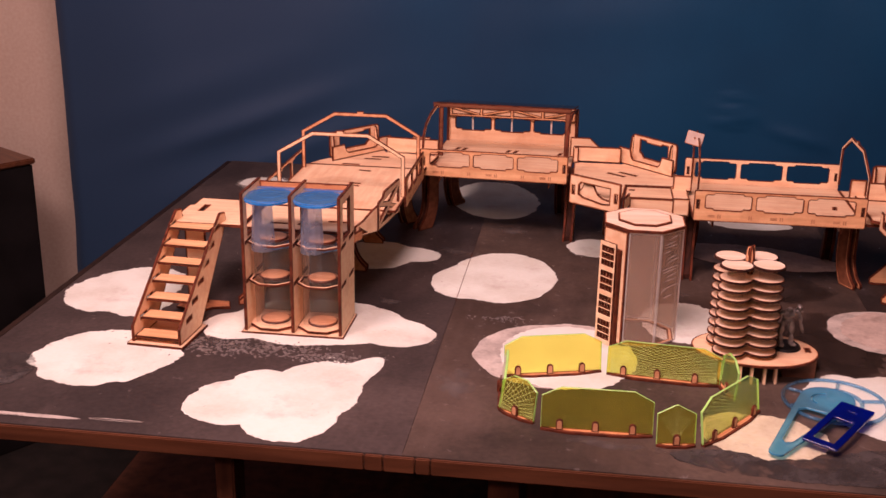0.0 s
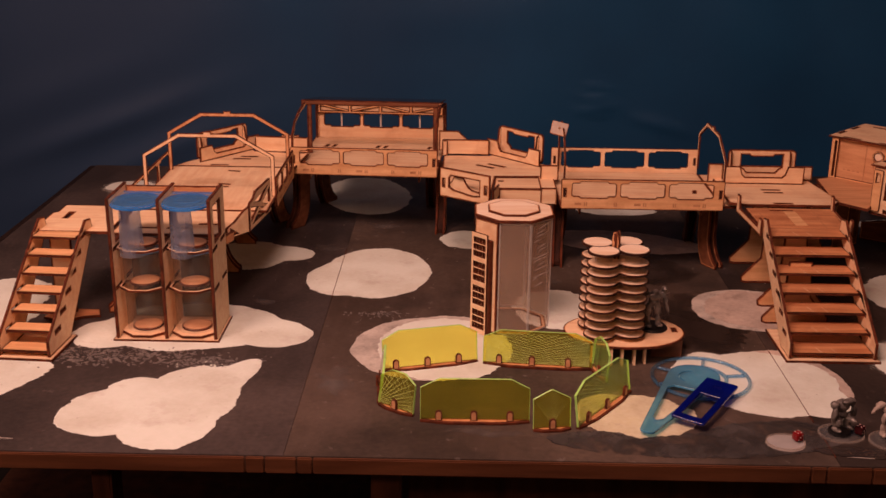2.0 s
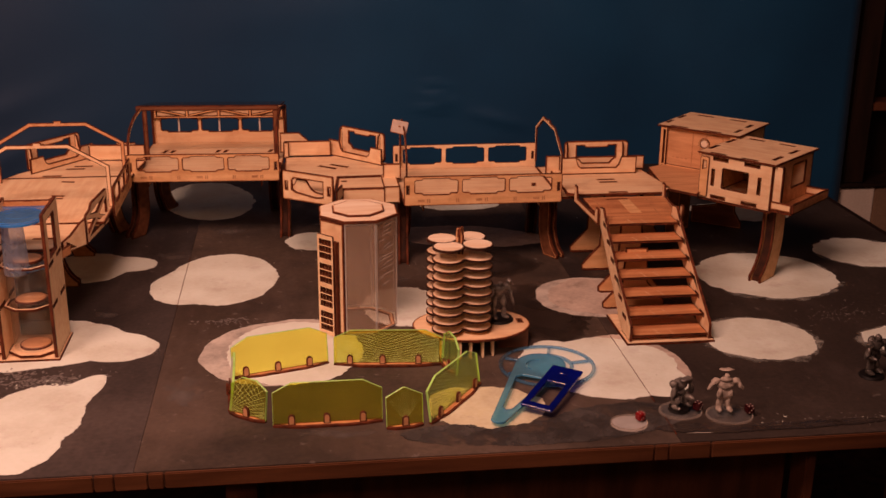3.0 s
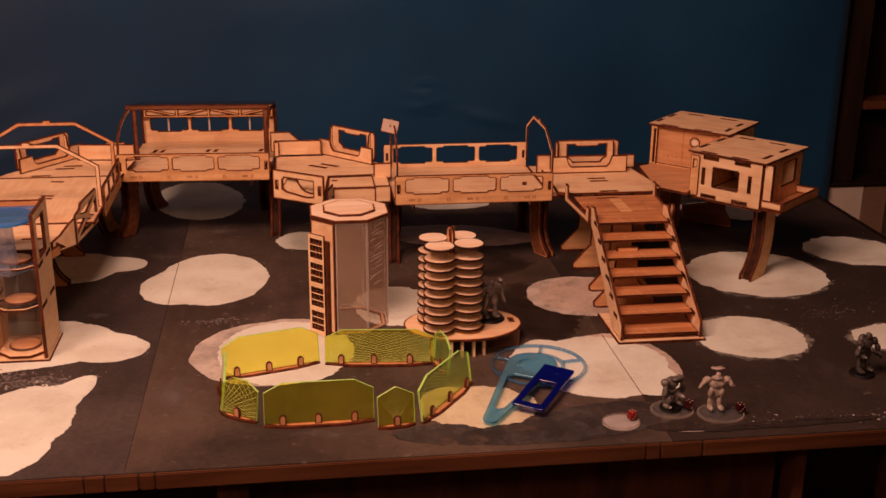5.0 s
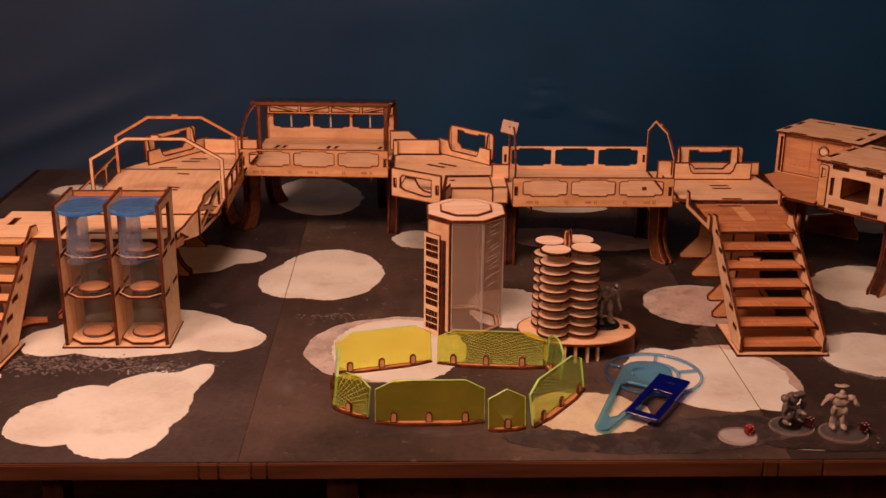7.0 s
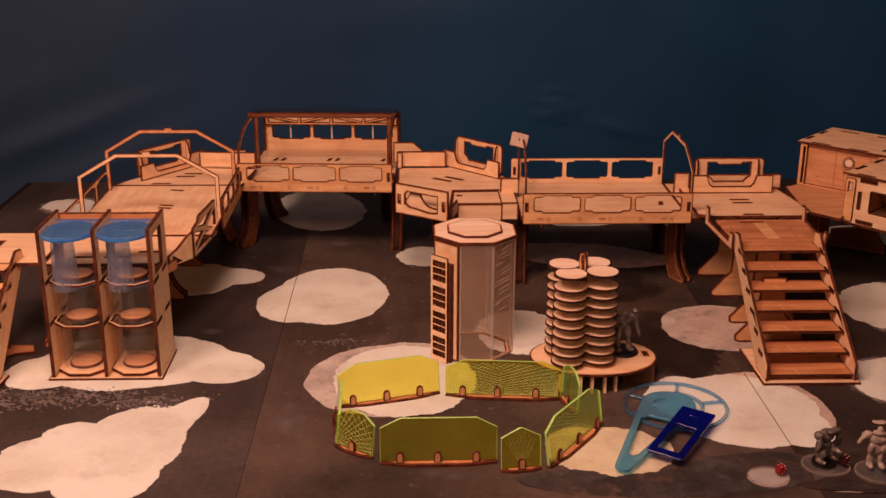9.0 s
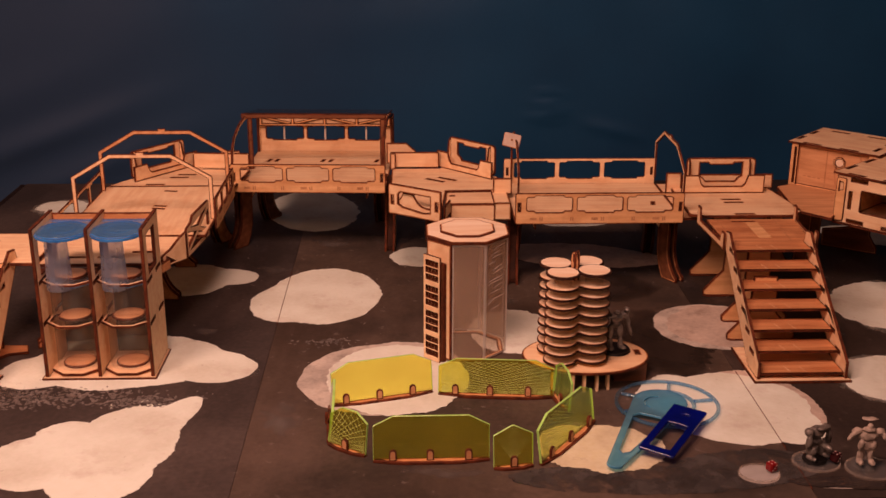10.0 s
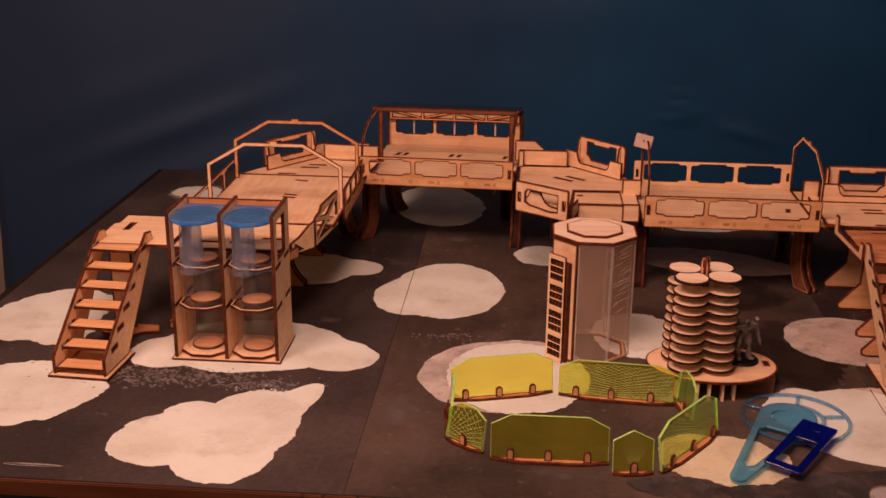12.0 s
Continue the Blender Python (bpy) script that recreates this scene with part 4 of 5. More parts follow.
def junctions():
    # behind the long left deck
    b = junction("birch plywood corner walkway platform with a windowed guard rail", [(0.285, 0.745), (0.487, 0.745), (0.497, 0.842), (0.402, 0.852), (0.385, 0.888), (0.300, 0.775)],
                 ((0.34, 0.80, 150), (0.43, 0.82, 60)), [(0.375, 0.795), (0.385, 0.812), (0.345, 0.752)])
    L, a = along(0.312, 0.787, 0.381, 0.880)
    rail1(L, up(0.312, 0.787, FLOOR, a), b, 0.045)
    curb(0.402, 0.853, 0.497, 0.845, FLOOR, 0.028, b)
    # in front of the long left deck
    b = junction("birch plywood walkway platform with cross-braced rail", [(0.287, 0.375), (0.432, 0.375), (0.443, 0.410), (0.464, 0.440), (0.470, 0.487), (0.287, 0.487)],
                 ((0.35, 0.45, 0), (0.31, 0.42, 200)), [(0.36, 0.40), (0.40, 0.42), (0.32, 0.40)])
    L, a = along(0.463, 0.442, 0.476, 0.545)
    h, f = 0.052, 0.007
    mid = [(f + 0.004, f), (L - f - 0.004, f), (L / 2, h * 0.40)], [(f, f + 0.006), (L * 0.40, h * 0.48), (f, h - f - 0.012)], [(L - f, f + 0.006), (L - f, h - f - 0.006), (L * 0.60, h * 0.48)], [(f + 0.012, h - f - 0.008), (L / 2, h * 0.60), (L - f - 0.006, h - f)]
    part("braced_rail", plate([(0, 0), (L, 0), (L, h - 0.003), (L - 0.003, h), (0.030, h - 0.001), (0.022, h - 0.008), (0.003, h - 0.011), (0, h - 0.014)], mid, 0.0036, up(0.463, 0.442, PANEL_Z, a), halo=0), WOOD, b)
    L, a = along(0.438, 0.404, 0.463, 0.440)
    part("corner_gusset", plate([(0, 0), (L, 0), (L, 0.038), (L - 0.010, 0.034), (0.016, 0.022), (0, 0.016)], [[(0.008, 0.004), (L * 0.5, 0.004), (0.008, 0.013)]], 0.0036, up(0.438, 0.404, PANEL_Z, a), halo=0), WOOD, b)
    part("front_beam", plate(rect(0.144, 0.012), (), 0.0036, up(0.288, 0.374, PANEL_Z - 0.001)), REDWOOD, b, "reddish front beam")
    part("corner_beam", plate(rect(0.040, 0.014), (), 0.0036, up(0.434, 0.372, PANEL_Z - 0.003, 72)), REDWOOD, b, "reddish corner beam")
    # between the covered and the open deck
    b = junction("birch plywood corner walkway platform with a guard rail", [(0.734, 0.6495), (0.812, 0.5965), (0.822, 0.708), (0.905, 0.712), (0.910, 0.79), (0.836, 0.868), (0.815, 0.846), (0.735, 0.846)],
                 ((0.733, 0.828, 267), (0.89, 0.74, 262), (0.80, 0.82, 90)), [(0.792, 0.778, 0.75), (0.812, 0.786, 0.75)])
    L, a = along(0.734, 0.645, 0.812, 0.592)
    hole = [(0.018, 0.018), (0.026, 0.014), (0.062, 0.010), (0.075, 0.012), (0.075, 0.036), (0.022, 0.036), (0.018, 0.032)]
    part("window_panel", plate(rect(L, PANEL_H, 0.003), [hole, rect(0.003, 0.012, 0, 0.006, 0.017), rect(0.003, 0.012, 0, L - 0.009, 0.017)], 0.0036, up(0.734, 0.645, PANEL_Z, a)), WOOD, b)
    part("inner_fascia", plate([(0, 0), (L - 0.006, 0), (L - 0.006, 0.0165), (0.066, 0.0165), (0.056, 0.018), (0.049, 0.022), (0.044, 0.028), (0.040, 0.0355), (0.022, 0.0355), (0.018, 0.027), (0.010, 0.020), (0, 0.018)], (), 0.003, up(0.738, 0.6485, 0.1098, a), halo=0.0005), WOOD, b)
    L, a = along(0.834, 0.866, 0.907, 0.792)
    rail1(L, up(0.834, 0.866, FLOOR, a), b, 0.051)
    curb(0.733, 0.848, 0.815, 0.848, FLOOR, 0.028, b)
    part("rear_board", plate([(0, 0), (0.050, 0), (0.050, 0.022), (0.034, 0.036), (0, 0.036)], (), 0.0036, up(0.726, 0.880, 0.1272)), WOOD, b)
    part("step_plate", plate([(0.818, 0.642), (0.896, 0.642), (0.896, 0.706), (0.822, 0.703)], [rect(0.005, 0.004, 0, 0.828, 0.682)], 0.0036, pose(0, 0, 0.1212)), WOOD, b)
    curb(0.826, 0.640, 0.896, 0.640, 0.097, 0.0278, b, "front_board")
    curb(0.814, 0.598, 0.824, 0.636, 0.113, 0.020, b, "end_board")
    # at the head of the wide stairs
    b = junction("birch plywood walkway platform with a windowed guard rail", [(1.176, 0.575), (1.197, 0.566), (1.330, 0.566), (1.350, 0.590), (1.335, 0.715), (1.180, 0.715)],
                 ((1.33, 0.69, 20),), [(1.245, 0.632), (1.245, 0.648), (1.245, 0.572)])
    trestle(b, 1.252, 0.661, FLOOR - 0.0048)
    trestle(b, 1.250, 0.572, FLOOR - 0.0048)
    rail1(0.110, up(1.199, 0.705, FLOOR), b, 0.052)
    curb(1.171, 0.716, 1.196, 0.716, 0.112, 0.040, b)
    curb(1.200, 0.7105, 1.340, 0.7105, FLOOR, 0.024, b)
    # towards the cabins
    b = junction("tan plywood walkway plate leading to the cabins", [(1.339, 0.592), (1.378, 0.548), (1.452, 0.668), (1.385, 0.740), (1.352, 0.722)], ())
    b.children[0].data.materials[0] = PLY_ORANGE
    part("support_post", plate(rect(0.024, FLOOR - 0.0050), (), 0.0042, up(1.385, 0.705, 0, -35)), DEEPWOOD, b, "dark support post")


def stairs(label, m, w, n, rise, run, y_top, extra, tread_mats, joints=(), back=0.047, margin=0.009, foot=4.3):
    """Open stairs: two wide slotted stringers, treads and a base plate; they climb along local y."""
    base = thing("model_stairs", label, "stairs", m, "model stairs")
    part("base_plate", plate(rect(w + 2 * margin, run * foot, 0.001), (), 0.0036, pose(-margin, -0.006, 0)), WOOD, base)
    top = rise * n
    k = (y_top - 0.014) / (top - 0.022)
    prof = [(0.0, 0.004), (back - 0.006, 0.004), (min(back, 0.047) + (top - 0.022) * k, top - 0.008), (min(back, 0.047) + (top - 0.022) * k - 0.004, top + extra), (y_top + 0.012, top + extra + 0.003), (y_top - 0.010, top - 0.006), (-0.001, 0.026), (-0.001, 0.010)]
    slots = []
    for i in range(1, n):
        z = rise * (i + 0.45)
        y = max(0, z - 0.022) * k + 0.016
        slots.append([(y, z), (y + 0.016, z + 0.001), (y + 0.016, z + 0.0045), (y, z + 0.0035)])
    for x in (0.0, w - 0.0036):
        part("stringer", plate(prof, slots, 0.0036, pose(x, 0, 0) @ pose(0, 0, 0, 90, 0, 90)), WOOD, base)
    for i in range(n):
        y, z = run * i, rise * (i + 0.5)
        part("tread", plate(rect(w - 0.008, run + (0.014 if joints else 0.008), 0.0006), (), 0.0036, pose(0.004, y + 0.001, z - 0.001), lines=[((w - 0.008) * u, 0.002, (w - 0.008) * u - 0.004, run * 0.8) for u in joints], line_w=0.0006), tread_mats, base, "plywood tread")
    return base


def all_stairs():
    stairs("wide open plywood stairs with seven reddish treads", pose(1.196, 0.270, 0), 0.114, 7, 0.0185, 0.0250, 0.155, 0.010, TREAD, (0.37, 0.55), margin=0.0045)
    b = thing("ramp_plate", "reddish plywood ramp plate between stairs and platform", "plate")
    part("plate", plate([(1.197, 0.445), (1.318, 0.445), (1.328, 0.563), (1.197, 0.563)], [rect(0.032, 0.003, 0, 1.248, 0.456)], 0.003, pose(0, 0, FLOOR - 0.008), lines=[(1.214, 0.45, 1.212, 0.56), (1.290, 0.45, 1.296, 0.56)]), REDWOOD, b)
    part("inlay_strip", plate([(1.249, 0.474), (1.267, 0.474), (1.268, 0.545), (1.250, 0.545)], (), 0.0006, pose(0, 0, FLOOR - 0.0049), rim=0.0004), [PLY_MID, PLY_MID], b, "pale plywood inlay strip")
    part("slot_tab", plate(rect(0.034, 0.004, 0, 1.232, 0.548), (), 0.0006, pose(0, 0, FLOOR - 0.0049), rim=0.0004), [CHAR, CHAR], b)
    trestle(b, 1.250, 0.470, 0.117)
    trestle(b, 1.240, 0.405, 0.092)
    for x0, x1 in ((1.188, 1.194), (1.330, 1.322)):
        L, a = along(x0, 0.566, x1, 0.445)
        part("cheek", plate([(0, 0), (L, 0), (L, 0.024), (L - 0.012, 0.024), (L - 0.016, 0.010), (0.016, 0.010), (0.012, 0.028), (0, 0.028)], (), 0.003, up(x0, 0.566, FLOOR - 0.012, a)), WOOD, b)
    stairs("narrow open plywood stairs with seven treads", pose(0.1735, 0.2360, 0, 0, 0, -3.5), 0.0690, 7, 0.0190, 0.0200, 0.140, 0.006, MIDWOOD, back=0.074, margin=0.005, foot=4.2)
    b = thing("landing_plate", "birch plywood landing plate at the head of the narrow stairs", "plate")
    part("plate", plate([(0.185, 0.380), (0.283, 0.380), (0.283, 0.505), (0.182, 0.505), (0.182, 0.47), (0.176, 0.465), (0.176, 0.42)], [rect(0.006, 0.03, 0, 0.20, 0.44)], 0.004, pose(0, 0, FLOOR - 0.0045)), WOOD, b)
    part("post", plate(rect(0.030, FLOOR - 0.0085), (), 0.0036, up(0.196, 0.392, 0.004)), WOOD, b)
    part("foot_plate", plate([(0.185, 0.368), (0.222, 0.352), (0.238, 0.372), (0.262, 0.378), (0.255, 0.400), (0.190, 0.402)], (), 0.0036, pose(0, 0, 0.0004)), REDWOOD, b, "reddish flat foot plate")


def cabin(label, cx, cy, yaw, w, d, z0, z1, window, door):
    base = thing("model_cabin", label, "cabin", pose(cx, cy, z0, 0, 0, yaw), "model cabins")
    h = z1 - z0
    front = [rect(w * 0.36, h * 0.44, 0.002, w * 0.32, h * 0.30)] if window else []
    front += [rect(0.004, h * 0.35, 0, w * u, h * 0.33) for u in (0.17, 0.82) if window] + [rect(w * 0.2, 0.004, 0, w * u, v) for u in (0.18, 0.62) for v in (0.003, h - 0.007) if window]
    back = 0.0 if window else 0.0065
    # The windowless front gets orange wood to paint in the roof overhang's shade.
    f = part("front_wall", plate(rect(w, h, 0.002), front, 0.003, up(-w / 2, -d / 2 + back, 0), line_w=0.0010, rim=0.0013, halo=0, lines=[] if window else [(w * u0, h * v0, w * u1, h * v1) for u0, v0, u1, v1 in ((0.56, 0.10, 0.52, 0.50), (0.52, 0.50, 0.60, 0.92), (0.60, 0.92, 0.80, 0.92), (0.80, 0.92, 0.87, 0.50), (0.87, 0.50, 0.83, 0.10), (0.16, 0.26, 0.19, 0.26), (0.21, 0.26, 0.25, 0.26), (0.27, 0.26, 0.31, 0.26), (0.33, 0.26, 0.36, 0.26), (0.42, 0.08, 0.42, 0.94))]), WOOD if window else ORANGEWOOD, base)
    if window:
        part("corner_strip", plate(rect(0.0150, h * 0.90, 0.003), [[(0.0045, h * 0.62), (0.0105, h * 0.66), (0.0105, h * 0.80), (0.0045, h * 0.82)]], 0.0028, up(-w / 2 + 0.0008, -d / 2 - 0.0032, h * 0.05), rim=0.0009, halo=0.0006), MIDWOOD, f)
    else:
        part("porthole_ring", plate(ngon(8, 0.010, 0, 0, 0.5), [ngon(8, 0.007, 0, 0, 0.5)], 0.003, up(w * 0.075, -d / 2 + 0.0032, h * 0.70), rim=0.0009, halo=0), MIDWOOD, f)
        part("porthole", plate(ngon(8, 0.0068, 0, 0, 0.5), (), 0.0012, up(w * 0.075, -d / 2 + 0.0032, h * 0.70), rim=0.0004), [PLY_PALE, CHAR], f, "pale round porthole disc")
        for x in (-w / 2, w / 2 - 0.012):
            part("corner_strip", plate(rect(0.012, h, 0.001), [rect(0.0032, h * 0.84, 0, 0.0058, h * 0.08)], 0.003, up(x, -d / 2, 0.0003), rim=0.0007, halo=0.0006), MIDWOOD, base)
        part("sill_strip", plate(rect(w - 0.026, 0.0050), (), 0.003, up(-w / 2 + 0.013, -d / 2, 0.0003), rim=0.0006), MIDWOOD, base)
    part("rear_wall", plate(rect(w, h, 0.002), (), 0.003, up(-w / 2, d / 2, 0)), WOOD, base)
    part("side_wall", plate(rect(d - 0.007, h, 0), (), 0.003, up(-w / 2 + 0.004, -d / 2 + 0.001, 0, 90)), MIDWOOD, base)
    side = [rect(d * 0.34, h * 0.5, 0.002, d * 0.45, h * 0.35)] if door else []
    part("side_wall", plate(rect(d - 0.007, h, 0), side, 0.003, up(w / 2 - 0.001, -d / 2 + 0.001, 0, 90)), MIDWOOD, base)
    holes = [rect(w * 0.2, 0.004, 0, w * u, v) for u in (0.18, 0.62) for v in (0.004, d - 0.008)] + [rect(0.004, d * 0.2, 0, v, d * u) for u in (0.2, 0.6) for v in (0.004, w - 0.008)]
    part("roof_plate", plate(rect(w + 0.012, d + 0.012, 0.001), holes, 0.003, pose(-w / 2 - 0.006, -d / 2 - 0.006, h), halo=0.0003), WOOD, base)
    part("base_plate", plate(rect(w + 0.004, d + 0.004, 0.001), (), 0.003, pose(-w / 2 - 0.002, -d / 2 - 0.002, -0.0035)), WOOD, base)
    return base


def cabins():
    b = cabin("plywood cabin with a window raised on legs", 1.483, 0.572, -49, 0.121, 0.140, 0.1165, 0.188, True, True)
    part("balcony", plate(rect(0.034, 0.125, 0.001), (), 0.0036, pose(0.0615, -0.072, 0.0)), REDWOOD, b)
    for y in (-0.072, 0.050):
        part("balcony_rail", plate(rect(0.034, 0.013), (), 0.0036, up(0.0615, y + 0.0036, 0.004)), WOOD, b)
    part("balcony_rail", plate(rect(0.125, 0.014, 0.001), (), 0.0036, up(0.0955, -0.072, 0.004, 90)), REDWOOD, b)
    part("corner_post", plate(rect(0.015, 0.068, 0.003), (), 0.0060, up(0.0615, -0.0640, 0.004), halo=0), WOOD, b)
    leg(b, pose(0.051, -0.012, -0.1165, 0, 0, 180 + 90), 0.1125, MIDWOOD, k=1.4)
    b = cabin("plywood cabin with an engraved door and porthole", 1.470, 0.740, -44, 0.137, 0.12, 0.1235, 0.193, False, False)
    L = 0.091
    # Dark wood paints the cabin's shade onto its trestle legs.
    part("trestle_leg", plate([(0, 0), (L, 0), (L, 0.010), (L * 0.86, 0.030), (L * 0.82, 0.1195), (L * 0.50, 0.1195), (L * 0.47, 0.040), (0, 0.030)], (), 0.0044, up(-0.0465, 0.044, -0.1235, 9.5)), DEEPWOOD, b, "dark trestle leg with shade painted in")
    part("trestle_leg", plate(rect(0.030, 0.1195), (), 0.0044, up(-0.052, -0.020, -0.1235, 60)), DEEPWOOD, b, "dark trestle leg with shade painted in")


covered_deck()
open_deck()
left_deck()
junctions()
all_stairs()
cabins()

# ---- things on the table ----


def pod_rack():
    base = thing("pod_rack", "plywood rack of two columns with clear tubes and blue lids", "model rack", pose(0.375, 0.300, 0))
    w, d, h = 0.134, 0.085, 0.197
    part("base_plate", plate(rect(w + 0.008, d + 0.006, 0.001), (), 0.003, pose(-w / 2 - 0.004, -0.004, 0)), WOOD, base)
    for x in (-w / 2, -0.0015, w / 2 - 0.003):
        holes = [rect(d * 0.50, 0.050, 0.001, d * 0.20, 0.131)] + [rect(d * 0.3, 0.003, 0, d * u, z) for z in (0.068, 0.122) for u in (0.05, 0.62)]
        part("side_board", plate(rect(d, h - 0.003, 0.001), holes, 0.0046, pose(x - 0.0008, 0, 0.003) @ pose(0, 0, 0, 90, 0, 90), halo=0), WOOD, base)
    part("back_board", plate(rect(w - 0.008, 0.022), (), 0.003, up(-w / 2 + 0.004, d - 0.004, h - 0.025)), REDWOOD, base)
    for x in (-w / 2 + 0.0045, 0.0045):
        part("clear_back", plate(rect(w / 2 - 0.009, 0.116), (), 0.0015, up(x, d - 0.006, 0.004), rim=0.0003), [MURKY, FROST], base, "scuffed grey-green clear back sheet").visible_shadow = False
    for cx in (-w / 4, w / 4):
        for z in (0.0042, 0.068, 0.1225):
            r = 0.0325
            o = [(x, y) for x, y in ngon(8, r * 1.03, cx, 0.030, 0.5, 0.95)]
            hole = () if z < 0.01 else [ngon(8, r * 0.88, cx, 0.030, 0.5, 0.93)]
            shelf = part("octagon_ring", plate(o, hole, 0.003, pose(0, 0, z), rim=0.0012, halo=0), WOOD, base)
            part("disc", plate(ngon(24, 0.0205, cx, 0.036), (), 0.003, pose(0, 0, z + 0.0035)), ORANGEWOOD, shelf, "orange round plywood disc")
        for z0, z1 in ((0.008, 0.064), (0.070, 0.118)):
            bm = bmesh.new()
            bmesh.ops.create_cone(bm, segments=24, cap_ends=False, radius1=0.0265, radius2=0.0265, depth=z1 - z0, matrix=Matrix.Translation((cx, 0.034, (z0 + z1) / 2)))
            part("clear_tube", bm, CLEAR, base, "clear acrylic tube").visible_shadow = False
        bm = bmesh.new()
        bmesh.ops.create_cone(bm, segments=12, cap_ends=False, radius1=0.0165, radius2=0.0135, depth=0.068, matrix=Matrix.Translation((cx - 0.0075, 0.014, 0.151)))
        part("blue_tube", bm, BLUE_PALE, base, "pale blue clear tube").visible_shadow = False
        part("blue_floor", plate(ngon(8, 0.0285, cx, 0.030, 0.5, 0.93), (), 0.002, pose(0, 0, 0.1190), rim=0.0005), [BLUE_PALE, BLUE], base, "pale blue clear sheet below the tube").visible_shadow = False
        lid = part("blue_lid", plate([(cx + 0.0325 * math.cos(radians(a)), 0.018 + 0.034 * math.sin(radians(a))) for a in range(180, 361, 20)] + [(cx + 0.0325, 0.070), (cx - 0.0325, 0.070)], (), 0.0035, pose(0, 0, h - 0.0115), rim=0.0010, halo=0), [BLUE_PALE, BLUE_EDGE], base, "sky blue clear acrylic lid")
        part("lid_ring", plate(ngon(18, 0.018, cx, 0.020, 0.5, 0.9), [ngon(18, 0.0165, cx, 0.020, 0.5, 0.9)], 0.0008, pose(0, 0, h - 0.0058), rim=0.0003), [BLUE, BLUE], lid, "engraved ring on the lid")
        part("lid_disc", plate(ngon(20, 0.0318, cx, 0.020, 0.5, 1.08), (), 0.0016, pose(0, 0, h - 0.0078), rim=0.0004), [BLUE, BLUE_EDGE], lid, "sky blue disc on the lid")
    return base


def tower():
    base = thing("octagonal_tower", "octagonal plywood tower with clear acrylic walls and a window strip", "model tower", pose(0.838, 0.388, 0))
    H, R = 0.1655, 0.0575
    turn = 0.5
    part("foot_ring", plate(ngon(8, R * 0.92, turn=turn), [ngon(8, R * 0.79, turn=turn)], 0.003), WOOD, base)
    part("head_ring", plate(ngon(8, R, turn=turn), (), 0.004, pose(0, 0, H - 0.004)), PALEWOOD, base)
    part("head_cap", plate(ngon(8, R * 0.66, turn=turn), (), 0.003, pose(0, 0, H)), PALEWOOD, base)
    k = ngon(8, R * 0.95, turn=turn)
    for i in range(8):
        a, b = k[i - 1], k[i]
        L, ang = along(*a, *b)
        if i in (5,):
            continue
        part("clear_wall", plate(rect(L, H - 0.008), (), 0.0015, up(a[0], a[1], 0.0035, ang)), [FROST, STREAK], base, "scratched clear acrylic wall").visible_shadow = False
    a, b = k[6], k[7]
    L, ang = along(*a, *b)
    rnd = random.Random(3)
    for i in range(13):
        z = 0.072 + i * 0.0066 + rnd.uniform(-0.003, 0.003)
        u = rnd.uniform(0.05, 0.35)
        w = rnd.uniform(0.25, 0.9 - u)
        s = rnd.uniform(0.001, 0.0045)
        q = [(L * u, z), (L * (u + w), z + s), (L * (u + w), z + s + 0.0004), (L * (u + w / 2), z + s / 2 + 0.0011), (L * u, z + 0.0003)]
        part("scratch", plate(q, (), 0.0003, up(a[0], a[1], 0, ang) @ Matrix.Translation((0, 0, 0.0017)), rim=0.00005), [STREAK, STREAK], base, "pale scratch on the acrylic").visible_shadow = False
    a, b = k[4], k[5]
    L, ang = along(*a, *b)
    part("core_board", plate(rect(L, H - 0.008), (), 0.003, up(a[0], a[1], 0.0035, ang)), WOOD, base)
    s = up(a[0], a[1], 0, ang) @ Matrix.Translation((0.002, 0, 0.003))
    # Dark board gives the window cells the shade of deep holes.
    part("spacer_board", plate(rect(L - 0.009, H - 0.030), (), 0.006, s), [PLY_DEEP, CHAR, ENGRAVE, PLY_DEEP], base, "spacer board, dark for the shade inside the windows")
    holes = []
    for g in range(4):
        for r in range(3):
            for c in range(4):
                holes.append(rect(0.0050, 0.0076, 0, 0.0040 + c * 0.0056, 0.007 + g * 0.0345 + r * 0.0096))
    part("window_strip", plate(rect(0.0285, 0.1435, 0.001), holes, 0.003, s @ Matrix.Translation((0.003, 0.0015, 0.0085)), rim=0.00026), WOOD, base)


def clover(lobes, r, n=72):
    """Outline of overlapping round lobes about the origin."""
    pts = []
    for i in range(n):
        a = 2 * math.pi * i / n
        c, s = math.cos(a), math.sin(a)
        d = 0.010
        for x, y in lobes:
            b = x * c + y * s
            q = b * b - x * x - y * y + r * r
            if q > 0 and b > 0:
                d = max(d, b + math.sqrt(q))
        pts.append((d * c, d * s))
    return pts


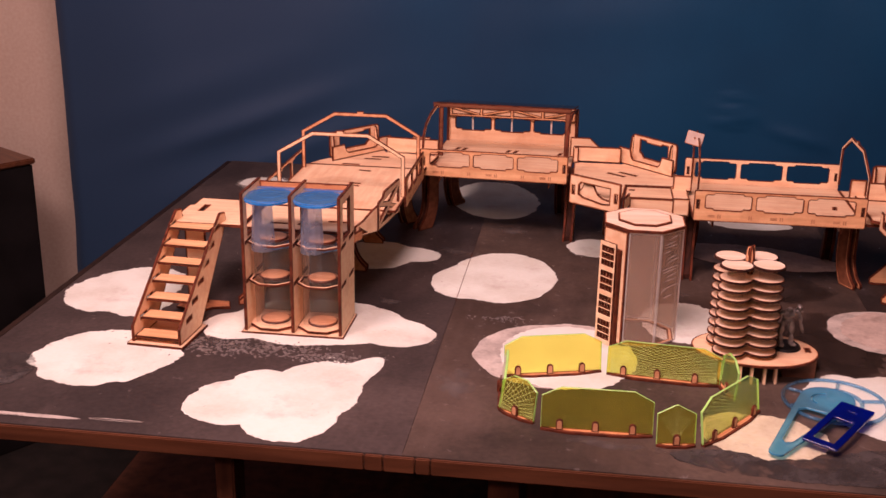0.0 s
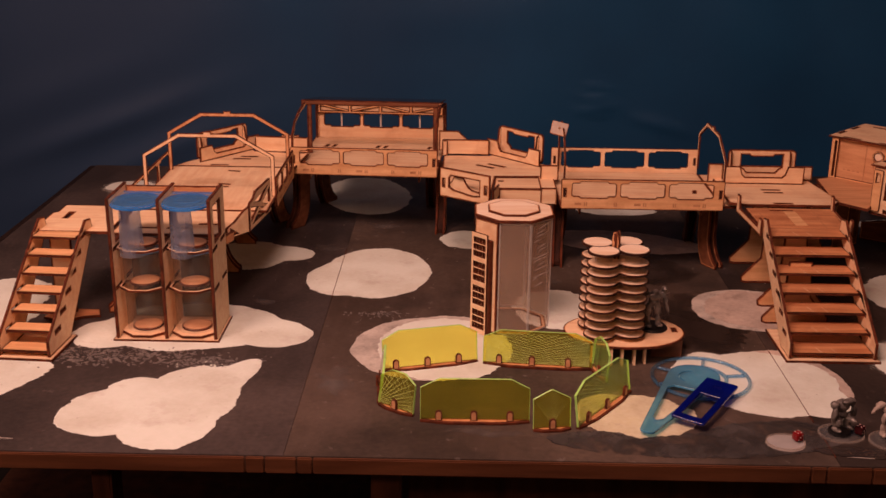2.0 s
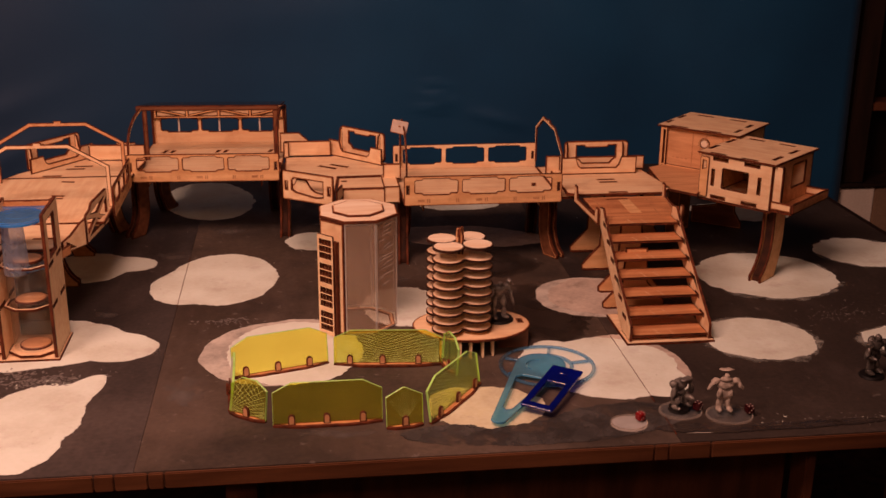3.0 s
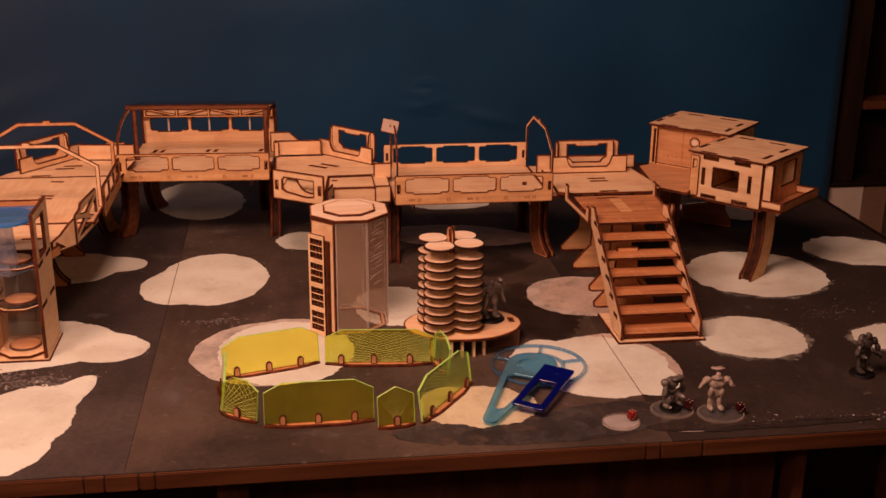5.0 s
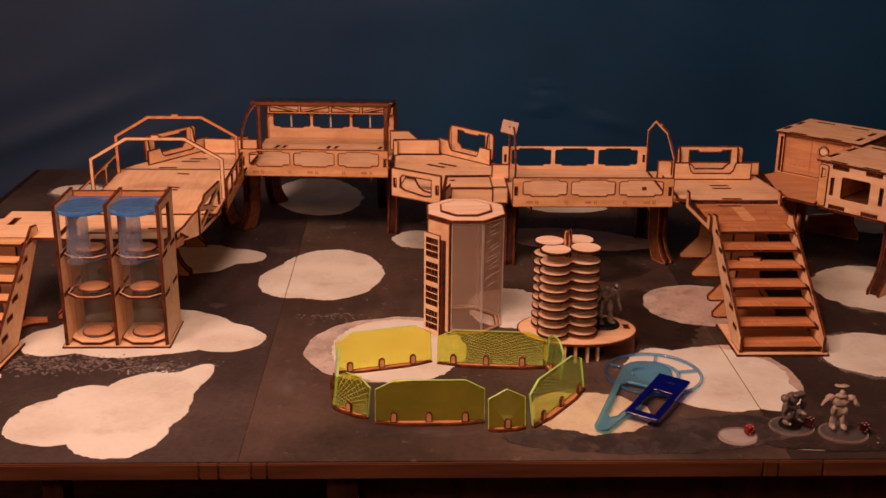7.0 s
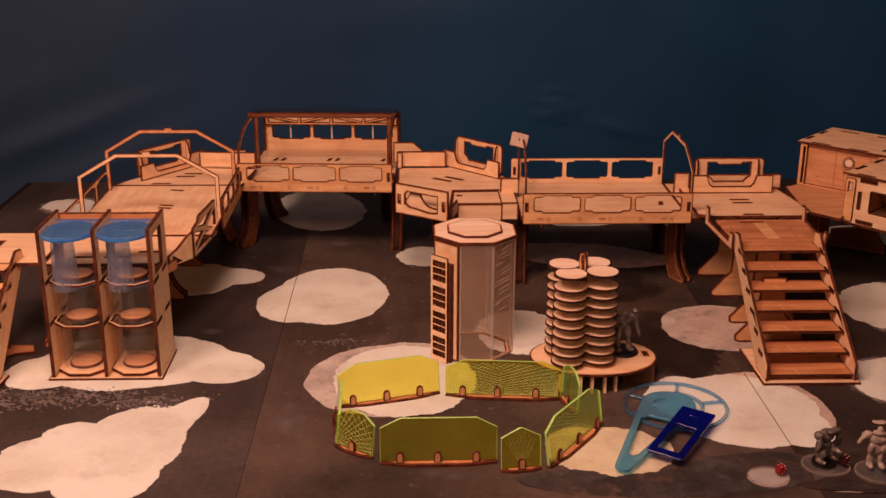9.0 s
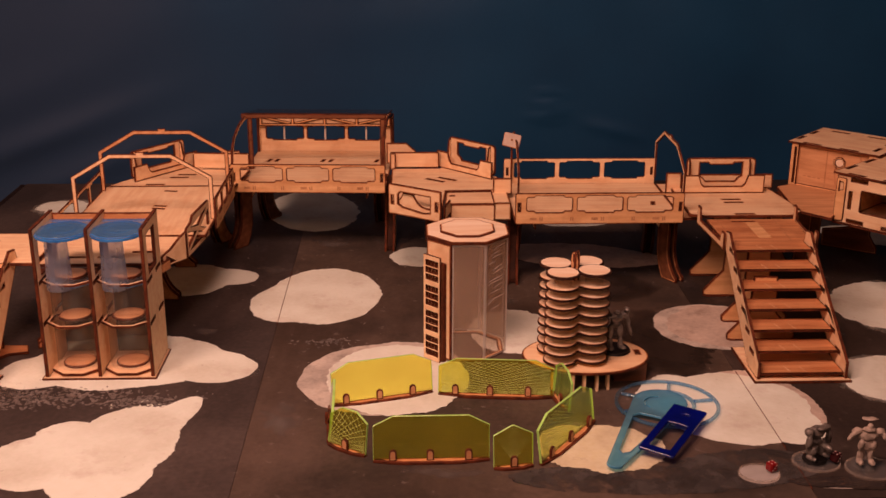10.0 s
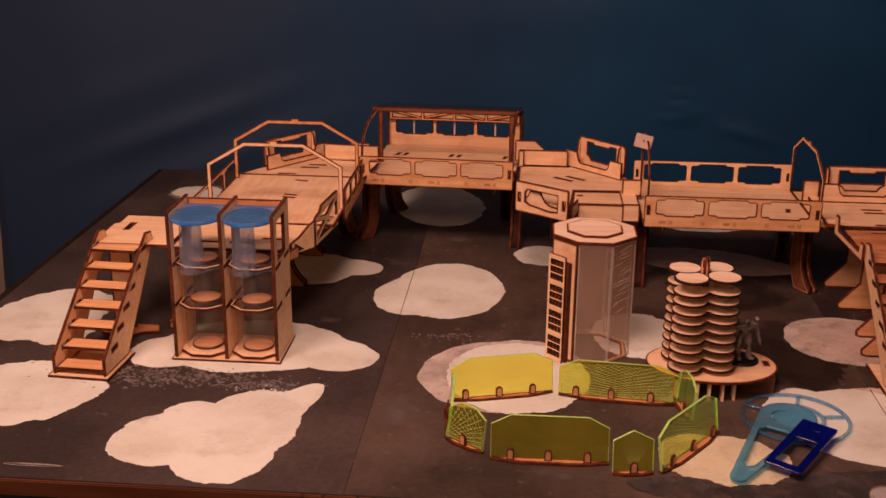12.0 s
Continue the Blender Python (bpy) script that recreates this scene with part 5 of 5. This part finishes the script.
def balcony_tower():
    base = thing("balcony_tower", "plywood tower of stacked four-lobed discs on a round base", "model tower", pose(0.966, 0.289, 0))
    c0 = (0.020, 0.0)
    part("base_plate", plate([(0.018 + 0.080 * math.cos(2 * math.pi * i / 40), 0.012 + 0.058 * math.sin(2 * math.pi * i / 40)) for i in range(40)], [rect(0.004, 0.012, 0, 0.083, 0.010)], 0.003, pose(0, 0, 0.024)), WOOD, base)
    for x, y in ((-0.028, -0.028), (-0.004, -0.036), (0.010, -0.036), (0.026, -0.034), (0.04, -0.030), (-0.03, 0.05), (0.03, 0.06), (0.07, 0.02)):
        bm = bmesh.new()
        block(bm, x - 0.0015, y - 0.006, 0, x + 0.0015, y + 0.006, 0.024, 0)
        part("foot", bm, PLY, base)
    bm = bmesh.new()
    block(bm, 0.052, -0.012, 0.0, 0.092, 0.020, 0.0238, bevel=0.0006)
    part("foot_board", bm, PLY_DEEP, base, "dark foot board")
    lobes = [(-0.018, -0.016), (0.021, -0.010), (0.017, 0.024), (-0.022, 0.018)]
    for k in range(10):
        z = 0.0315 + k * 0.0121 + (0.004 if k == 9 else 0)
        if k < 9:
            part("balcony_level", plate(clover(lobes, 0.0208), (), 0.0030, pose(0, 0, z), rim=0.0010, halo=0.0006), [PLY_PALE, SOOT, ENGRAVE, SCORCH], base)
            continue
        for x, y in lobes:
            part("top_disc", plate(ngon(28, 0.0208, x, y), (), 0.0034, pose(0, 0, z + 0.0004 * (lobes.index((x, y)) % 2)), rim=0.0010), [PLY_PALE, SOOT], base)
    for x, y in lobes:
        bm = bmesh.new()
        bmesh.ops.create_cone(bm, segments=20, cap_ends=False, radius1=0.0110, radius2=0.0110, depth=0.112, matrix=Matrix.Translation((x, y, 0.088)))
        part("clear_core", bm, CLEAR, base, "clear acrylic core tube").visible_shadow = False
    for a in (-40, 50):
        part("spine", plate([(-0.0055, 0), (0.0055, 0), (0.0055, 0.129), (0.003, 0.141), (-0.004, 0.139), (-0.0055, 0.132)], [rect(0.003, 0.009, 0, -0.0015, 0.1275)], 0.003, up(0.0, 0.004, 0.027, a), rim=0.0009, halo=0), ORANGEWOOD, base)


def fence_panel(label, x0, y0, x1, y1, h=0.046, lean=8, feet=(0.2, 0.5, 0.8), pattern=False, point=False, sheet=YELLOW, bow=0.0):
    L, a = along(x0, y0, x1, y1)
    base = thing("barrier", label, "barrier", pose(x0, y0, 0, 0, 0, a), "yellow-green barriers")
    c = L * 0.47 if point else min(0.022, L * 0.3)
    pts = [(0, 0), (L, 0), (L, h * 0.78), (L - c, h), (c, h), (0, h * 0.78)]
    lines = []
    if point:
        lines += [(L * 0.5, h * 0.10, L * (0.08 + 0.84 * i / 15), h * (0.70 + 0.26 * math.sin(math.pi * i / 15) ** 2)) for i in range(16)]
    elif pattern:
        count = 30 if L > 0.06 else 11
        for i in range(count):
            k = math.tan(radians(2 + 62 * (i / (count - 1)) ** 1.25))
            inside = [x for x in (L * (0.03 + 0.94 * j / 60) for j in range(61)) if h * 0.05 < k * (x + L * 0.12) < (h * 0.78 + min(1.0, x / c, (L - x) / c) * h * 0.22) * 0.94]
            if len(inside) > 1:
                a0, b0 = inside[0], inside[-1]
                lines += [(a0, k * (a0 + L * 0.12), b0, k * (b0 + L * 0.12)), (L - a0, k * (a0 + L * 0.12), L - b0, k * (b0 + L * 0.12))]
    ob = part("acrylic_sheet", plate(pts, (), 0.003, pose(0, 0.0012, 0.0018, 90 - lean, 0, 0), rim=0.0004), [sheet, YELLOW_EDGE], base, "fluorescent yellow-green acrylic sheet")
    ob.visible_shadow = False
    if lines:
        bm = bmesh.new()
        m = pose(0, 0.0012, 0.0018, 90 - lean, 0, 0)
        for x0, y0, x1, y1 in lines:
            a, b = Vector((x0, y0, 0.0032)), Vector((x1, y1, 0.0032))
            u = (b - a).normalized()
            n = Vector((-u.y, u.x, 0)) * (0.00008 if point else 0.00020)
            bm.faces.new([bm.verts.new(m @ v) for v in (a - n, b - n, b + n, a + n)])
        tagged(part("engraving", bm, ETCH, ob, "fine engraved lines"), kind="stuff").visible_shadow = False
    bow = bow or (-0.0090 if L > 0.06 else -0.0070)
    foot = [(0, 0.002), (0, -0.003), (L * 0.14, bow * 0.75), (L * 0.26, bow), (L * 0.74, bow), (L * 0.86, bow * 0.75), (L, -0.003), (L, 0.002)]
    part("base_board", plate(foot, (), 0.0034, rim=0.0028, halo=0.0012), REDWOOD, base)
    for u in feet:
        n = 6
        pr = [(-0.0040, 0), (0.0040, 0)] + [(0.0040 * math.cos(math.pi * i / n), 0.0090 + 0.0040 * math.sin(math.pi * i / n)) for i in range(n + 1)]
        part("clip", plate(pr, (), 0.0034, up(L * u, -0.002, 0.0032), rim=0.0013, halo=0), ORANGEWOOD, base)


def barriers():
    fence_panel("yellow-green acrylic barrier with wooden clips, curved rear piece", 0.670, 0.217, 0.790, 0.252, h=0.050, feet=(0.13, 0.46, 0.79), sheet=LEMON)
    fence_panel("yellow-green acrylic barrier engraved with a fan pattern", 0.797, 0.246, 0.936, 0.233, h=0.045, feet=(0.15, 0.45, 0.78), pattern=True)
    fence_panel("short yellow-green acrylic end barrier", 0.668, 0.215, 0.672, 0.128, feet=(0.5,), bow=-0.0035)
    fence_panel("short yellow-green acrylic corner barrier with engraved lines", 0.672, 0.125, 0.714, 0.096, feet=(0.5,), pattern=True)
    fence_panel("long yellow-green acrylic front barrier", 0.722, 0.085, 0.848, 0.086, h=0.050, feet=(0.17, 0.49, 0.82))
    fence_panel("small pointed yellow-green acrylic barrier", 0.851, 0.066, 0.894, 0.072, feet=(0.5,), point=True)
    fence_panel("slanted yellow-green acrylic barrier standing on its own base", 0.902, 0.072, 0.975, 0.172, h=0.05, feet=(0.15, 0.5, 0.85), pattern=True, sheet=LIME)
    fence_panel("short yellow-green acrylic side barrier", 0.938, 0.246, 0.950, 0.192, feet=(0.6,), lean=4, sheet=LIME)


def templates():
    base = thing("round_template", "round light blue clear acrylic template ring with spokes", "template", pose(1.069, 0.208, 0.0022))
    R = 0.062
    edge = [AQUA, BLUE]
    part("ring", plate(ngon(56, R), [ngon(56, R - 0.0040)], 0.003, rim=0.0003), edge, base)
    part("hub_ring", plate(ngon(40, 0.034), [ngon(40, 0.0295)], 0.003, rim=0.0003), edge, base)
    for a in (8, 75, 150, 200, 285):
        part("spoke", plate(rect(R - 0.0395, 0.004, 0, 0.0342, -0.002), (), 0.003, pose(0, 0, 0, 0, 0, a), rim=0.0003), edge, base)
    edge = [TEAL, TEAL_EDGE]
    base = thing("teardrop_template", "light blue teardrop-shaped clear acrylic template lying on the ring", "template", pose(0.980, 0.060, 0.0055, 0, 0, 61))
    out = [(0.007 * math.cos(radians(a)), 0.009 * math.sin(radians(a))) for a in range(100, 261, 20)]
    out += [(0.165 + 0.032 * math.cos(radians(a)), 0.032 * math.sin(radians(a))) for a in range(-100, 101, 20)]
    hole = [(0.026, 0.0), (0.032, -0.006), (0.118, -0.018), (0.126, -0.012), (0.126, 0.012), (0.118, 0.018), (0.032, 0.006)]
    slot = [(0.160 + 0.018 * math.cos(radians(a)), 0.018 * math.sin(radians(a))) for a in range(20, 161, 20)] + [(0.160 + 0.016 * math.cos(radians(a)), 0.016 * math.sin(radians(a))) for a in range(160, 19, -20)]
    part("sheet", plate(out, [hole, slot], 0.003, rim=0.0003), edge, base)
    base = thing("rectangular_template", "deep blue clear acrylic rectangular template leaning on the ring", "template", pose(1.010, 0.087, 0.0105, 3, 0, 0) @ pose(0, 0, 0, 0, 0, -33))
    part("sheet", plate(rect(0.040, 0.110, 0.002), [rect(0.024, 0.058, 0.001, 0.0080, 0.011), rect(0.010, 0.003, 0, 0.015, 0.090)], 0.003, rim=0.0004), [NAVY, NAVY], base)


def figure(label, x, y, yaw, mat, s=1.0, base_r=0.0125, base_mat=None, seed=0, arms=1.0, blade=False, z=0.0006, kind="stand"):
    """A small plastic gaming piece on a round base: one plain mesh with torso, limbs and base."""
    bm = bmesh.new()

    def ball(px, py, pz, rx, ry, rz, a=0.0):
        bmesh.ops.create_icosphere(bm, subdivisions=2, radius=1, matrix=pose(px * s, py * s, pz * s, 0, a, 0) @ Matrix.Diagonal((rx * s, ry * s, rz * s, 1)))

    if kind == "crouch":
        for sx in (-1, 1):
            ball(sx * 0.0075, -0.001, 0.010, 0.0042, 0.0048, 0.0095, sx * 12)
            ball(sx * 0.0085, -0.004, 0.0030, 0.0038, 0.0062, 0.0026)
            ball(sx * 0.0105, 0, 0.0290, 0.0048, 0.0046, 0.0044)
            ball(sx * 0.0125, -0.003, 0.0205, 0.0030, 0.0034, 0.0075, sx * -10)
        ball(0, 0, 0.0180, 0.0060, 0.0050, 0.0050)
        ball(0, 0.001, 0.0265, 0.0098, 0.0062, 0.0070)
        ball(0.002, -0.004, 0.0325, 0.0070, 0.0040, 0.0030)
        ball(0.006, -0.008, 0.0135, 0.0032, 0.0070, 0.0030, 25)
        ball(-0.009, -0.007, 0.0120, 0.0030, 0.0030, 0.0045)
    elif kind == "tall":
        for sx in (-1, 1):
            ball(sx * 0.0050, -0.0010, 0.0055, 0.0026, 0.0030, 0.0062, sx * 3)
            ball(sx * 0.0056, -0.0040, 0.0022, 0.0036, 0.0058, 0.0022)
            ball(sx * 0.0048, 0.0010, 0.0165, 0.0032, 0.0036, 0.0082, sx * -5)
            ball(sx * 0.0082, 0, 0.0330, 0.0040, 0.0040, 0.0036, sx * 10)
            ball(sx * 0.0098, -0.001, 0.0378, 0.0032, 0.0034, 0.0030)
            ball(sx * 0.0112, -0.001, 0.0270, 0.0022, 0.0026, 0.0062, sx * -14)
            ball(sx * 0.0136, -0.003, 0.0175, 0.0014, 0.0018, 0.0068, sx * -16)
        ball(0, 0.001, 0.0245, 0.0050, 0.0042, 0.0042)
        ball(0, 0, 0.0310, 0.0066, 0.0046, 0.0050)
        ball(0.0004, -0.002, 0.0360, 0.0030, 0.0030, 0.0026)
    elif kind == "spread":
        for sx in (-1, 1):
            ball(sx * 0.0042, 0, 0.0090, 0.0030, 0.0033, 0.0085, sx * -6)
            ball(sx * 0.0052, -0.0035, 0.0028, 0.0034, 0.0058, 0.0026)
            ball(sx * 0.0100, 0, 0.0325, 0.0052, 0.0036, 0.0036, sx * 18)
            ball(sx * 0.0150, -0.002, 0.0285, 0.0022, 0.0026, 0.0062, sx * -35)
            ball(sx * 0.0055, -0.002, 0.0195, 0.0030, 0.0032, 0.0060, sx * -5)
        ball(0, 0, 0.0195, 0.0064, 0.0046, 0.0065)
        ball(0, -0.0005, 0.0290, 0.0090, 0.0050, 0.0060)
        ball(0, -0.002, 0.0355, 0.0062, 0.0040, 0.0026)
        ball(0.0005, -0.002, 0.0390, 0.0028, 0.0030, 0.0032)
    else:
        for sx in (-1, 1):
            ball(sx * 0.0048, 0, 0.009, 0.0028, 0.003, 0.0078, sx * -10)
            ball(sx * 0.0040, 0, 0.019, 0.0034, 0.0036, 0.0065, sx * -6)
            ball(sx * 0.0058, -0.003, 0.0032, 0.0034, 0.0058, 0.0024)
            ball(sx * 0.0088, -0.001, 0.0315, 0.0042, 0.0042, 0.0040)
            ball(sx * 0.0108 * arms, -0.003, 0.0245, 0.0024, 0.0028, 0.0068, sx * -20)
            ball(sx * 0.0075 * arms, -0.0075, 0.0205, 0.0020, 0.0050, 0.0022)
        ball(0, 0, 0.024, 0.0052, 0.0042, 0.0040)
        ball(0, -0.0005, 0.030, 0.0076, 0.0052, 0.0060)
        ball(0.001, -0.0015, 0.0380, 0.0030, 0.0034, 0.0036)
        ball(0.0, 0.0045, 0.032, 0.0055, 0.0034, 0.0065)
        ball(0.006, -0.009, 0.0215, 0.0105, 0.0016, 0.0018, 30)
        ball(0.0115, -0.010, 0.0160, 0.0008, 0.0008, 0.0090, -20)
    if blade:
        ball(0.0, 0.0, 0.0455, 0.0085, 0.0040, 0.0006)
        ball(0.0, 0.002, 0.042, 0.0006, 0.0006, 0.0035)
    for v in bm.verts:
        v.co += 0.0010 * s * Vector(noise.noise_vector(v.co * 420 / s + Vector((seed * 3.1, 0, 0))))
    for f in bm.faces:
        f.smooth = True
    ob = part("figurine", bm, mat)
    rm = ob.modifiers.new("skin", "REMESH")
    rm.mode, rm.voxel_size, rm.use_smooth_shade = "VOXEL", 0.0007, True
    ob.matrix_world = pose(x, y, z + 0.003, 0, 0, yaw)
    bm = bmesh.new()
    bmesh.ops.create_cone(bm, segments=28, cap_ends=True, radius1=base_r, radius2=base_r * 0.92, depth=0.003, matrix=Matrix.Translation((0, 0, 0.0015)))
    stand = part("plinth", bm, base_mat or BLACK)
    stand.location = (x, y, z)
    tagged(stand, "small round plinth under a figurine", "plinth", "figurine plinths")
    tagged(ob, label, "figurine", "gaming figurines")
    return ob


def clear_base(name, label, x, y, r, sheet=CLEAR):
    base = thing(name, label, "base", pose(x, y, 0.0008))
    part("disc", plate(ngon(40, r, sy=0.86), (), 0.002, rim=0.0006), [sheet, FROST], base).visible_shadow = False
    part("rim", plate(ngon(40, r, sy=0.86), [ngon(40, r - 0.002, sy=0.86)], 0.0015, pose(0, 0, 0.0021)), [FROST, CLEAR], base).visible_shadow = False


def die(label, x, y, z, yaw, mat, s=0.0095):
    base = thing("die", label, "die", pose(x, y, z, 0, 0, yaw), "dice")
    bm = bmesh.new()
    block(bm, -s / 2, -s / 2, 0, s / 2, s / 2, s, bevel=0.0012)
    part("cube", bm, mat, base)
    for fx, fz in ((-0.25, 0.25), (0.25, 0.75), (0.0, 0.5)):
        bm = bmesh.new()
        bmesh.ops.create_cone(bm, segments=10, cap_ends=True, radius1=0.0009, radius2=0.0009, depth=0.0004, matrix=pose(fx * s, -s / 2, fz * s, 90, 0, 0))
        part("pip", bm, PIP, base)
    for fx, fy in ((-0.25, -0.25), (0.25, 0.25), (-0.25, 0.25), (0.25, -0.25)):
        bm = bmesh.new()
        bmesh.ops.create_cone(bm, segments=10, cap_ends=True, radius1=0.0009, radius2=0.0009, depth=0.0004, matrix=Matrix.Translation((fx * s, fy * s, s)))
        part("pip", bm, PIP, base)


def pieces():
    figure("unpainted grey metal figurine on a black base", 1.023, 0.312, 10, METAL, 1.36, 0.0205, seed=1, z=0.0274, kind="tall")
    clear_base("acrylic_coaster", "round clear acrylic base under a grey figurine", 1.200, 0.068, 0.026)
    figure("unpainted grey metal figurine crouching on a clear base", 1.199, 0.072, 25, METAL, 1.12, 0.013, seed=2, z=0.0032, kind="crouch")
    clear_base("acrylic_coaster", "oval clear acrylic base under a pale figurine", 1.254, 0.052, 0.028)
    figure("pale primed figurine with spread arms on a clear base", 1.248, 0.058, -5, BONE, 1.16, 0.013, base_mat=CLEAR, seed=3, blade=True, z=0.0032, kind="spread")
    figure("dark metal figurine on a black base", 1.476, 0.140, 20, DARK_METAL, 1.32, 0.016, seed=4, arms=1.2)
    figure("dark metal figurine holding a weapon on a black base", 1.524, 0.132, -20, DARK_METAL, 1.32, 0.016, seed=5, arms=1.2)
    clear_base("acrylic_token", "flat clear oval token on the table", 1.131, 0.045, 0.022, STREAK)
    die("red translucent die with pale pips on a clear token", 1.145, 0.049, 0.004, 25, RED)
    die("dark red die beside a figurine on a clear base", 1.220, 0.066, 0.0045, 40, DARK_RED)
    die("dark red die on the edge of a clear base", 1.278, 0.052, 0.0045, 10, DARK_RED)


pod_rack()
tower()
balcony_tower()
barriers()
templates()
pieces()
